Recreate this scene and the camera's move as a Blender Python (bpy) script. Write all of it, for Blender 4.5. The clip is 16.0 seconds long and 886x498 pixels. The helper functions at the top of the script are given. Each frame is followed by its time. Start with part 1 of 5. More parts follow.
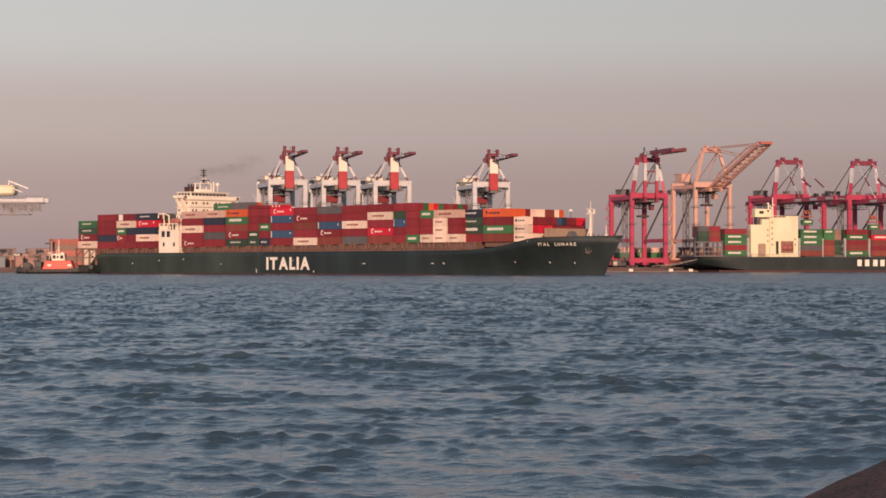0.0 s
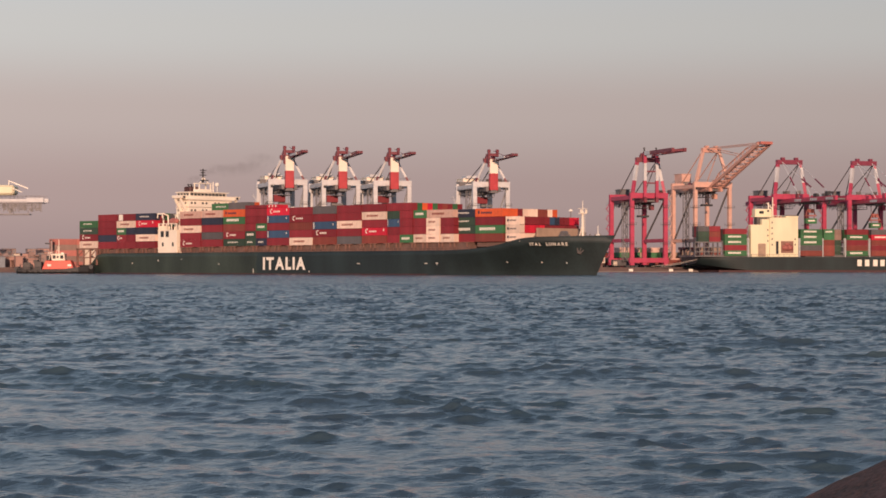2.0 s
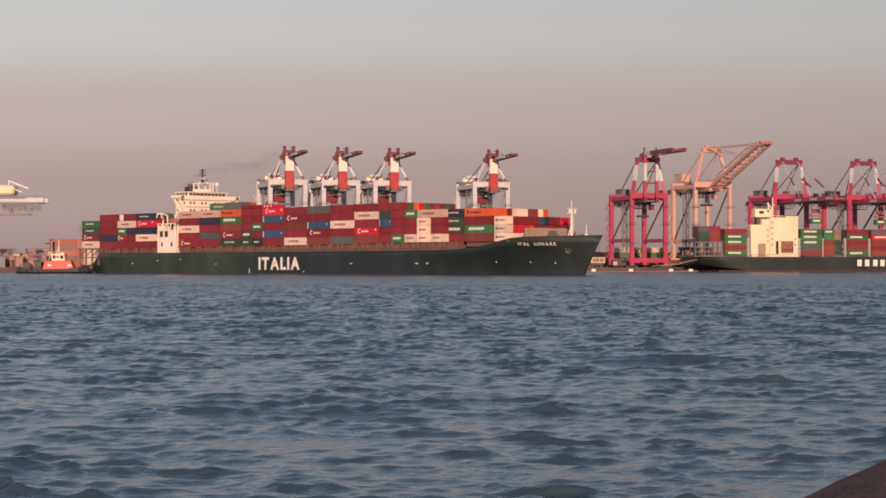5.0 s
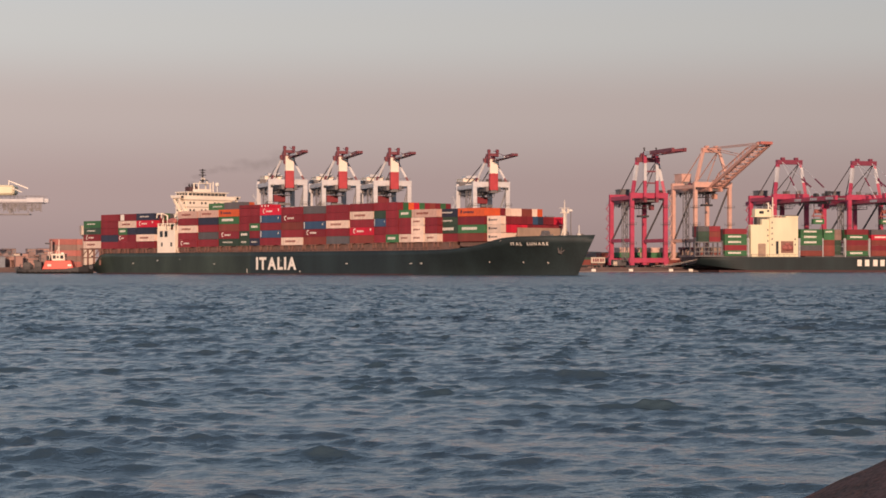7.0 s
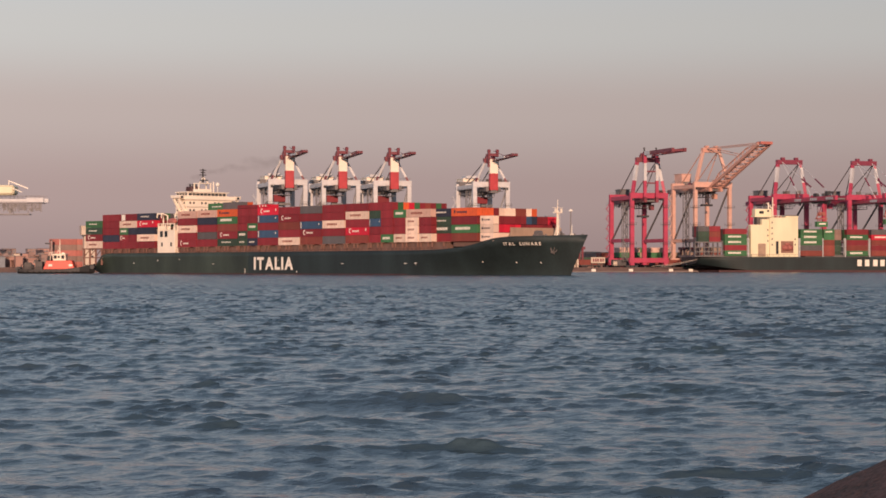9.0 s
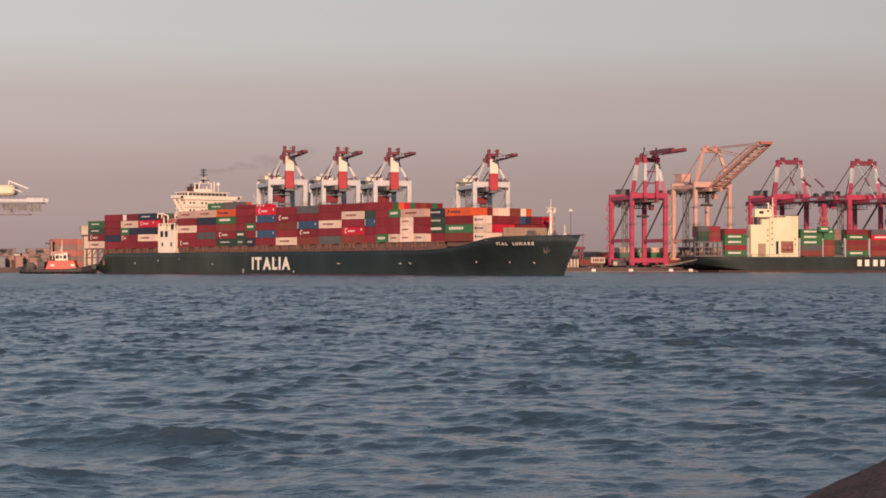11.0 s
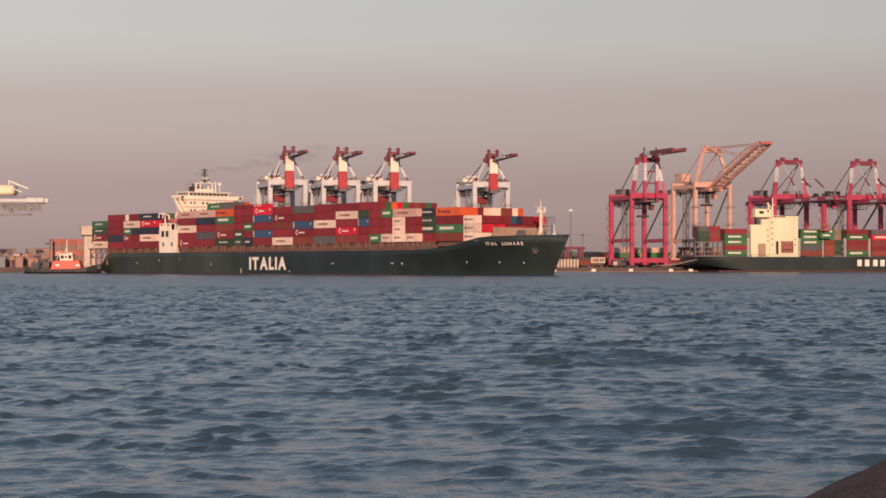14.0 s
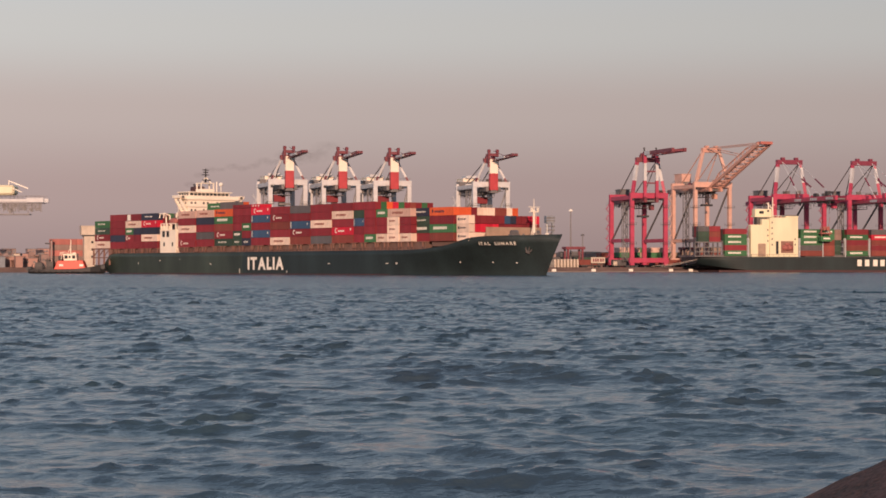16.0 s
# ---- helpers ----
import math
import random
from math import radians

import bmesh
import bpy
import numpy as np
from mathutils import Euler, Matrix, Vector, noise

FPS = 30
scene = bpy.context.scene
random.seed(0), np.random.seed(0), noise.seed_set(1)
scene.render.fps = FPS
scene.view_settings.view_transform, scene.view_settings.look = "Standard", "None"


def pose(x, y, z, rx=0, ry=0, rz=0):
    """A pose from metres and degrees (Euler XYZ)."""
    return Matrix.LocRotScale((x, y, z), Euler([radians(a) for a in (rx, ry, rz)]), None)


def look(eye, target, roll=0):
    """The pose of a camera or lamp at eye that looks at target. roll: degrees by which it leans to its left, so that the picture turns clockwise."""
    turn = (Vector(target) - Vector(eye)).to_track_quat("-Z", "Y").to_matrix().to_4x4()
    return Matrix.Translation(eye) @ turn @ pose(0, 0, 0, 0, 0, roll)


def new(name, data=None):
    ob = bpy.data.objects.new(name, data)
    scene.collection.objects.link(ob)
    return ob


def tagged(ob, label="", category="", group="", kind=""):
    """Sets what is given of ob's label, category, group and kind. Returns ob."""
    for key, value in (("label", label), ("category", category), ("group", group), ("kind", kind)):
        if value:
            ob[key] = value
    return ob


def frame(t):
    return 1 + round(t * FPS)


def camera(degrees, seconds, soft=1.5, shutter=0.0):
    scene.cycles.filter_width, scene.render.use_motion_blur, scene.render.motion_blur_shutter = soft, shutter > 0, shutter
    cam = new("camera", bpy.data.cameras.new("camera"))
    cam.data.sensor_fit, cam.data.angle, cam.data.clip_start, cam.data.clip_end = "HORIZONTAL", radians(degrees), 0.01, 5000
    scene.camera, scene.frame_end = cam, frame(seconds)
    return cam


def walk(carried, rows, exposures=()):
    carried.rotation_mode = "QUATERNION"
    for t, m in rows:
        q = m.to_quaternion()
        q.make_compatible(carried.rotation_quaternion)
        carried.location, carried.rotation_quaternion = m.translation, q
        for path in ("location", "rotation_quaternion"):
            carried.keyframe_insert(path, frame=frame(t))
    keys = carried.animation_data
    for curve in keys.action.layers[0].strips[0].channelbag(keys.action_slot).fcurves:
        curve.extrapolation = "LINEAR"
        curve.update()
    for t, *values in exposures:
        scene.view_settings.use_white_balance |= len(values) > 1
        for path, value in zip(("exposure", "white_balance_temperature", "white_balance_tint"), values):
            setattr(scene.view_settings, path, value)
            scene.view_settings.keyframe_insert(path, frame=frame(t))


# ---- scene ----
# Harbour at dusk: camera on a sea wall, 2.7 m above the water, looks along +Y.
cam = camera(24.57, 16.0, soft=1.7)
EYE = (0.0, 0.0, 2.7)
walk(cam, [(0.0, look(EYE, (0, 1000, 11.42))), (16.0, look(EYE, (0, 1000, 11.42)))])

# ---- sky and sun ----
SUN_EL, SUN_AZ = 10.0, 1.0
world = bpy.data.worlds.new("sky")
scene.world = world
world.use_nodes = True
wn, wl = world.node_tree.nodes, world.node_tree.links
wn.clear()
sky = wn.new("ShaderNodeTexSky")
sky.sky_type = "NISHITA"
sky.sun_disc = False
sky.sun_elevation = radians(SUN_EL)
sky.sun_rotation = radians(180 - SUN_AZ)
sky.dust_density = 3.0
sky_bg = wn.new("ShaderNodeBackground")
sky_bg.inputs[1].default_value = 0.10
haze_bg = wn.new("ShaderNodeBackground")
coord = wn.new("ShaderNodeTexCoord")
split = wn.new("ShaderNodeSeparateXYZ")
ramp = wn.new("ShaderNodeValToRGB")
ramp.color_ramp.interpolation = "EASE"
HAZE = [(0.0, (0.352, 0.254, 0.247)), (0.035, (0.426, 0.314, 0.297)), (0.075, (0.503, 0.415, 0.388)),
        (0.115, (0.560, 0.543, 0.523)), (0.17, (0.50, 0.57, 0.64)), (0.30, (0.33, 0.44, 0.57)), (0.65, (0.16, 0.25, 0.39))]
els = ramp.color_ramp.elements
while len(els) < len(HAZE):
    els.new(0.5)
for e, (p, c) in zip(els, HAZE):
    e.position, e.color = p, (*c, 1)
thin = wn.new("ShaderNodeMapRange")
thin.inputs[1].default_value, thin.inputs[2].default_value = 0.25, 0.8
thin.inputs[3].default_value, thin.inputs[4].default_value = 0.0, 0.6
mixw = wn.new("ShaderNodeMixShader")
outw = wn.new("ShaderNodeOutputWorld")
wl.new(coord.outputs["Generated"], split.inputs[0])
wl.new(split.outputs[2], ramp.inputs[0])
wl.new(split.outputs[2], thin.inputs[0])
# the haze is a little brighter to the west
side = wn.new("ShaderNodeMapRange")
side.inputs[1].default_value, side.inputs[2].default_value = -0.8, 0.8
side.inputs[3].default_value, side.inputs[4].default_value = 1.27, 0.67
tone = wn.new("ShaderNodeVectorMath")
tone.operation = "SCALE"
wl.new(split.outputs[0], side.inputs[0])
wl.new(ramp.outputs[0], tone.inputs[0])
wl.new(side.outputs[0], tone.inputs["Scale"])
wl.new(tone.outputs[0], haze_bg.inputs[0])
wl.new(sky.outputs[0], sky_bg.inputs[0])
wl.new(thin.outputs[0], mixw.inputs[0])
wl.new(haze_bg.outputs[0], mixw.inputs[1])
wl.new(sky_bg.outputs[0], mixw.inputs[2])
wl.new(mixw.outputs[0], outw.inputs[0])

sun = new("sun", bpy.data.lights.new("sun", "SUN"))
sun.data.energy = 4.35
sun.data.angle = radians(0.6)
sun.data.color = (1.0, 0.64, 0.455)
sun.matrix_world = look((60 * math.sin(radians(SUN_AZ)), -60 * math.cos(radians(SUN_AZ)), 60 * math.tan(radians(SUN_EL))), (0, 0, 0))


# ---- materials ----
def paint(name, color, rough=0.55, metal=0.0, vary=0.25, scale=0.35, grain=6.0, bump=0.0, rand=0.0, streak=0.0, spec=0.5, fine_part=0.4, rust=0.0):
    """Painted or mineral surface: broad stains, fine grain, an optional random shift from object to object and vertical dirt streaks."""
    m = bpy.data.materials.new(name)
    m.use_nodes = True
    n, l = m.node_tree.nodes, m.node_tree.links
    b = n["Principled BSDF"]
    b.inputs["Roughness"].default_value = rough
    b.inputs["Metallic"].default_value = metal
    b.inputs["Specular IOR Level"].default_value = spec
    tc = n.new("ShaderNodeTexCoord")
    big, fine = n.new("ShaderNodeTexNoise"), n.new("ShaderNodeTexNoise")
    big.inputs["Scale"].default_value, big.inputs["Detail"].default_value = scale, 4
    fine.inputs["Scale"].default_value, fine.inputs["Detail"].default_value = grain, 3
    src = tc.outputs["Object"]
    if streak:
        mp = n.new("ShaderNodeMapping")
        mp.inputs["Scale"].default_value = (1.0, 1.0, streak)
        l.new(src, mp.inputs[0])
        src = mp.outputs[0]
    l.new(src, big.inputs["Vector"])
    l.new(tc.outputs["Object"], fine.inputs["Vector"])
    add = n.new("ShaderNodeMath")
    add.operation = "MULTIPLY_ADD"
    add.inputs[1].default_value = fine_part
    l.new(fine.outputs[0], add.inputs[0])
    l.new(big.outputs[0], add.inputs[2])
    val = add.outputs[0]
    if rand:
        inf = n.new("ShaderNodeObjectInfo")
        r = n.new("ShaderNodeMath")
        r.operation = "MULTIPLY_ADD"
        r.inputs[1].default_value = rand
        l.new(inf.outputs["Random"], r.inputs[0])
        l.new(val, r.inputs[2])
        val = r.outputs[0]
    mr = n.new("ShaderNodeMapRange")
    mr.inputs[1].default_value, mr.inputs[2].default_value = 0.2 + 0.5 * fine_part, 0.8 + 0.5 * fine_part + rand
    mr.inputs[3].default_value, mr.inputs[4].default_value = 1 - vary, 1 + vary
    l.new(val, mr.inputs[0])
    mul = n.new("ShaderNodeVectorMath")
    mul.operation = "SCALE"
    mul.inputs[0].default_value = color
    l.new(mr.outputs[0], mul.inputs["Scale"])
    col = mul.outputs[0]
    if rust:
        spot, gate, mixr = n.new("ShaderNodeTexNoise"), n.new("ShaderNodeMapRange"), n.new("ShaderNodeMix")
        spot.inputs["Scale"].default_value, spot.inputs["Detail"].default_value = 1.3, 6
        gate.inputs[1].default_value, gate.inputs[2].default_value = 0.56, 0.74
        gate.inputs[3].default_value, gate.inputs[4].default_value = 0.0, rust
        mixr.data_type = "RGBA"
        mixr.inputs["B"].default_value = (0.085, 0.050, 0.045, 1)
        l.new(src, spot.inputs["Vector"])
        l.new(spot.outputs[0], gate.inputs[0])
        l.new(gate.outputs[0], mixr.inputs["Factor"])
        l.new(col, mixr.inputs["A"])
        col = mixr.outputs["Result"]
    l.new(col, b.inputs["Base Color"])
    if bump:
        bp = n.new("ShaderNodeBump")
        bp.inputs["Strength"].default_value = bump
        bp.inputs["Distance"].default_value = 0.05
        l.new(fine.outputs[0], bp.inputs["Height"])
        l.new(bp.outputs[0], b.inputs["Normal"])
    return m


def box_paint(name, color, rough=0.6):
    return paint(name, color, rough, vary=0.36, scale=0.45, grain=5.0, rand=0.55, streak=0.3, spec=0.3, rust=0.35)


BOX = {
    "m": box_paint("container_maroon", (0.215, 0.027, 0.036)),
    "k": box_paint("container_brown", (0.215, 0.054, 0.042)),
    "r": box_paint("container_red", (0.56, 0.022, 0.050)),
    "g": box_paint("container_green", (0.050, 0.150, 0.065)),
    "d": box_paint("container_dark_green", (0.040, 0.070, 0.050)),
    "b": box_paint("container_blue", (0.045, 0.090, 0.165)),
    "n": box_paint("container_navy", (0.030, 0.036, 0.060)),
    "e": box_paint("container_grey", (0.105, 0.100, 0.105)),
    "w": box_paint("container_white", (0.74, 0.575, 0.47)),
    "p": box_paint("container_beige", (0.53, 0.35, 0.29)),
    "o": box_paint("container_orange", (0.60, 0.110, 0.040)),
    "s": box_paint("container_salmon", (0.40, 0.135, 0.115)),
    "q": box_paint("container_dusty", (0.25, 0.165, 0.140)),
    "t": box_paint("container_tan", (0.30, 0.22, 0.17)),
}
M_LETTER = paint("letter_white", (0.80, 0.75, 0.66), 0.6, vary=0.12)
M_HULL = paint("hull_green", (0.0145, 0.0246, 0.0258), 0.6, vary=0.55, scale=0.12, grain=1.5, streak=0.25)
# paler green for the hull aft of x 106
M_HULL_AFT = paint("hull_green_aft", (0.032, 0.046, 0.036), 0.55, vary=0.6, scale=0.10, grain=1.5, streak=0.25)
M_COAM = paint("coaming_brown", (0.150, 0.090, 0.074), 0.8, vary=0.3)
M_BOOT = paint("boot_red", (0.070, 0.027, 0.027), 0.6, vary=0.3)
M_DECK = paint("deck_red", (0.26, 0.10, 0.06), 0.7, vary=0.3)
M_WHITE = paint("ship_white", (0.87, 0.775, 0.64), 0.5, vary=0.10, scale=0.15)
M_CREAM = paint("house_cream", (0.78, 0.705, 0.485), 0.5, vary=0.14, scale=0.15, streak=0.3)
M_GLASS = paint("window_dark", (0.03, 0.035, 0.04), 0.15, vary=0.2)
M_STEEL = paint("steel_grey", (0.16, 0.15, 0.15), 0.55, metal=0.2)
M_DARKSTEEL = paint("steel_weathered", (0.085, 0.075, 0.072), 0.7, vary=0.3)
M_DARK = paint("steel_dark", (0.035, 0.035, 0.038), 0.6)
M_RUST = paint("lashing_rust", (0.235, 0.122, 0.093), 0.75, vary=0.35)
M_CRWHITE = paint("crane_white", (0.56, 0.56, 0.57), 0.55, vary=0.14)
M_CRRED = paint("crane_red", (0.44, 0.040, 0.050), 0.5, vary=0.18)
M_CRCRIM = paint("crane_crimson", (0.42, 0.044, 0.095), 0.5, vary=0.18)
M_CRDARK = paint("crane_dark_crimson", (0.20, 0.030, 0.060), 0.55, vary=0.2)
M_CRMAR = paint("crane_maroon", (0.180, 0.036, 0.050), 0.55, vary=0.2)
M_CRORANGE = paint("crane_orange", (0.62, 0.375, 0.305), 0.55, vary=0.16)
M_CRBOOM = paint("crane_boom_orange", (0.55, 0.300, 0.235), 0.55, vary=0.2)
M_CONC = paint("quay_concrete", (0.20, 0.165, 0.15), 0.85, vary=0.25, scale=0.08)
M_QUAY = paint("quay_stained_concrete", (0.115, 0.078, 0.072), 0.9, vary=0.4, scale=0.12, grain=2.0)
M_SHEDBROWN = paint("shed_brown", (0.27, 0.185, 0.165), 0.85, vary=0.3, rand=0.5)
M_SHEDPINK = paint("shed_pink", (0.40, 0.24, 0.205), 0.85, vary=0.3, rand=0.4)
M_ROCK = paint("seawall_brown", (0.088, 0.046, 0.042), 0.9, vary=0.7, scale=3.5, grain=42.0, bump=1.0, fine_part=1.3)
M_TUGRED = paint("tug_orange", (0.62, 0.050, 0.022), 0.45, vary=0.1)
M_BLACK = paint("tug_black", (0.020, 0.020, 0.022), 0.6)
M_TAN = paint("tan_paint", (0.36, 0.25, 0.18), 0.7, vary=0.25)
M_PALE = paint("pale_render", (0.56, 0.47, 0.38), 0.8, vary=0.2)
M_BLUEGREY = paint("far_grey", (0.22, 0.24, 0.27), 0.8)
M_BLDG = paint("building_wall", (0.31, 0.225, 0.205), 0.85, vary=0.2, scale=0.05, rand=0.3)


# ---- mesh helpers ----
def box(bm, x0, x1, y0, y1, z0, z1, mi=0):
    v = [bm.verts.new(p) for p in ((x0, y0, z0), (x1, y0, z0), (x1, y1, z0), (x0, y1, z0), (x0, y0, z1), (x1, y0, z1), (x1, y1, z1), (x0, y1, z1))]
    for q in ((3, 2, 1, 0), (4, 5, 6, 7), (0, 1, 5, 4), (1, 2, 6, 5), (2, 3, 7, 6), (3, 0, 4, 7)):
        bm.faces.new([v[i] for i in q]).material_index = mi
    return v


def beam(bm, p, q, w, h=None, mi=0):
    """A box section of width w and height h from p to q."""
    p, q, h = Vector(p), Vector(q), h or w
    d = (q - p).normalized()
    side = d.cross(Vector((0, 0, 1)))
    side = side.normalized() if side.length > 1e-3 else Vector((1, 0, 0))
    up = side.cross(d).normalized()
    v = []
    for c in (p, q):
        for a, b in ((-1, -1), (1, -1), (1, 1), (-1, 1)):
            v.append(bm.verts.new(c + side * (a * w / 2) + up * (b * h / 2)))
    for f in ((3, 2, 1, 0), (4, 5, 6, 7), (0, 1, 5, 4), (1, 2, 6, 5), (2, 3, 7, 6), (3, 0, 4, 7)):
        bm.faces.new([v[i] for i in f]).material_index = mi


def tube(bm, p, q, r0, r1=None, n=10, mi=0):
    p, q, r1 = Vector(p), Vector(q), r0 if r1 is None else r1
    d = (q - p).normalized()
    a = d.orthogonal().normalized()
    b = d.cross(a)
    rings = []
    for c, r in ((p, r0), (q, r1)):
        rings.append([bm.verts.new(c + (a * math.cos(t) + b * math.sin(t)) * r) for t in (2 * math.pi * k / n for k in range(n))])
    for k in range(n):
        bm.faces.new((rings[0][k], rings[0][(k + 1) % n], rings[1][(k + 1) % n], rings[1][k])).material_index = mi
    bm.faces.new(rings[0][::-1]).material_index = mi
    bm.faces.new(rings[1]).material_index = mi


def truss(bm, p, q, w, h, n, t):
    """A lattice of four chords between p and q, with n diagonals on each side."""
    p, q = Vector(p), Vector(q)
    d = (q - p).normalized()
    side = d.cross(Vector((0, 0, 1))).normalized()
    up = side.cross(d).normalized()
    cs = [side * (a * w / 2) + up * (b * h / 2) for a, b in ((-1, -1), (1, -1), (1, 1), (-1, 1))]
    for c in cs:
        beam(bm, p + c, q + c, t)
    for k in range(n):
        a, b = p.lerp(q, k / n), p.lerp(q, (k + 1) / n)
        for i, j in ((0, 3), (1, 2), (0, 1), (3, 2)):
            beam(bm, a + cs[i], b + cs[j], t * 0.6)
            beam(bm, b + cs[i], b + cs[j], t * 0.6)


def finish(name, bm, mats, bevel=0.0, smooth=False):
    if bevel:
        bmesh.ops.bevel(bm, geom=list(bm.edges), offset=bevel, segments=1, affect="EDGES", clamp_overlap=True)
    bmesh.ops.recalc_face_normals(bm, faces=bm.faces)
    me = bpy.data.meshes.new(name)
    bm.to_mesh(me)
    bm.free()
    for m in mats if isinstance(mats, (list, tuple)) else [mats]:
        me.materials.append(m)
    if smooth:
        me.polygons.foreach_set("use_smooth", [True] * len(me.polygons))
    return me


def part(name, bm, material, parent, label="", bevel=0.0, smooth=False, at=None):
    ob = new(name, finish(name, bm, material, bevel, smooth))
    ob.parent = parent
    if at is not None:
        ob.matrix_basis = at
    return tagged(ob, label)


def shared(name, me, parent, at, label=""):
    ob = new(name, me)
    ob.parent = parent
    ob.matrix_basis = at
    return tagged(ob, label)


def thing(name, at, label, category, group="", kind=""):
    ob = new(name)
    ob.matrix_basis = at
    return tagged(ob, label, category, group, kind)


def text_mesh(body, height, depth=0.03):
    """Letters of that cap height, as a mesh that stands in the XY plane."""
    cu = bpy.data.curves.new("letters", "FONT")
    cu.body, cu.extrude, cu.offset = body, depth, 0.04
    ob = bpy.data.objects.new("letters", cu)
    scene.collection.objects.link(ob)
    me = bpy.data.meshes.new_from_object(ob.evaluated_get(bpy.context.evaluated_depsgraph_get()))
    bpy.data.objects.remove(ob)
    co = np.zeros(len(me.vertices) * 3, np.float32)
    me.vertices.foreach_get("co", co)
    co = co.reshape(-1, 3)
    co[:, 2] -= co[:, 2].min()
    co[:, :2] -= co[:, :2].min(0)
    co[:, :2] *= height / co[:, 1].max()
    me.vertices.foreach_set("co", co.ravel())
    me.update()
    me.materials.clear()
    me.materials.append(M_LETTER)
    return me, co[:, 0].max()


# ---- water ----
DRIFT = Vector((-1.8, -4.4, 0.0))


def build_water():
    """One sheet that runs towards the near shore with its waves; its grid is finest where it comes near."""
    rs = np.random.RandomState(4)
    ys = list(np.arange(9.0, 20.0, 0.6)) + list(np.arange(20.0, 92.0, 0.12))
    while ys[-1] < 1020:
        near = ys[-1] - 70.0
        ys.append(ys[-1] + max(0.12, near * (0.0028 if near < 260 else 0.0042)))
    while ys[-1] < 4900:
        ys.append(ys[-1] * 1.25)
    ys = np.array(ys)
    nc = 660
    inner = np.linspace(0, 1, nc)
    left = -0.23 * ys - 4
    right = np.maximum(0.23 * ys + 4, np.interp(ys, (20, 93, 330), (9, 40, 80)))
    X = left[:, None] + (right - left)[:, None] * inner[None, :]
    grow = np.array([0.06, 0.2, 0.6, 1.6])
    wide = (ys * 1.2 + 900)[:, None] * grow
    X = np.concatenate([left[:, None] - wide[:, ::-1], X, right[:, None] + wide], 1)
    Y = np.repeat(ys[:, None], X.shape[1], 1)
    step = np.maximum((right - left) / nc, 0.45 * np.gradient(ys))[:, None]
    Z = np.zeros_like(X)
    DX = np.zeros_like(X)
    DY = np.zeros_like(X)
    chop = np.zeros_like(X)

    def patches(count, first, ratio, squash):
        """Slow random field of about unit size: where the sea is livelier."""
        f = np.zeros_like(X)
        for k in range(count):
            lam, a = first * ratio ** k, rs.uniform(0, 6.28)
            f += np.sin(6.283 / lam * (X * math.cos(a) + squash * Y * math.sin(a)) + rs.uniform(0, 6.28)) * np.clip(lam / step / 4 - 0.5, 0, 1)
        return f / math.sqrt(count / 2)

    groups = np.clip(np.exp(0.25 * patches(14, 1.6, 1.15, 0.6)), 0.5, 1.7)
    sets = np.clip(1 + 0.6 * patches(14, 6.0, 1.15, 0.8), 0.2, 2.2)
    # rougher out in the open, where only the short chop can be told
    open_short = np.interp(Y, (10, 90, 150, 280, 420, 640, 900), (0.80, 0.84, 1.0, 1.3, 1.45, 1.4, 1.2))
    open_long = np.interp(Y, (10, 90, 150, 280, 420, 640), (1.0, 0.95, 0.7, 0.42, 0.22, 0.1))
    main = radians(WAVE_DIR)
    bands = ((0.7, 0.0415, 0.7, 1.0), (1.3, 0.0315, 0.6, 1.15), (2.4, 0.0180, 0.75, 1.2), (5.0, 0.0134, 0.6, 1.35), (20.0, 0.0055, 0.5, 1.2))
    for k in range(104):
        lam = 0.32 * (8.0 / 0.32) ** (k / 103.0) * rs.uniform(0.95, 1.05)
        slope, spread, pull = next(b[1:] for b in bands if lam < b[0])
        a = main + rs.normal(0, spread)
        kk = 2 * math.pi / lam
        amp = slope / kk * rs.uniform(0.6, 1.35)
        keep = np.clip((lam / step - 1.7) / 1.5, 0, 1) * (groups if lam < 1.4 else 1.0 if lam < 2.4 else sets) * (open_short if lam < 3.2 else open_long)
        ph = kk * (X * math.cos(a) + Y * math.sin(a)) + rs.uniform(0, 6.28)
        sn = pull * amp * keep * np.sin(ph)
        if lam < 1.5:
            chop += amp * keep * np.cos(ph)
        else:
            Z += amp * keep * np.cos(ph)
        DX -= sn * math.cos(a)
        DY -= sn * math.sin(a)
    # the chop has sharper crests than troughs
    size = np.maximum(chop[:, 4:-4].std(1, keepdims=True), 1e-5)
    Z += 7.4 * size * (np.exp(0.13 * np.clip(chop / size, -4, 4)) - 1.01)
    # peaked crests over flat troughs, leaning towards the near shore
    Z += 0.7 * (np.clip(Z, -0.3, 0.35) ** 2 - 0.006)
    DY -= 0.5 * Z
    DX -= 0.25 * Z
    rim = np.ones(X.shape[1])
    rim[:4] = rim[-4:] = 0
    g = rim
    X, Y, Z = X + DX * g, Y + DY * g, Z * g
    r, c = X.shape
    co = np.stack([X, Y, Z], -1).reshape(-1, 3).astype(np.float32)
    i = np.arange(r * c).reshape(r, c)
    q = np.stack([i[:-1, :-1], i[:-1, 1:], i[1:, 1:], i[1:, :-1]], -1).reshape(-1, 4)
    me = bpy.data.meshes.new("water")
    me.vertices.add(len(co))
    me.vertices.foreach_set("co", co.ravel())
    me.loops.add(q.size)
    me.loops.foreach_set("vertex_index", q.ravel().astype(np.int32))
    me.polygons.add(len(q))
    me.polygons.foreach_set("loop_start", np.arange(0, q.size, 4, dtype=np.int32))
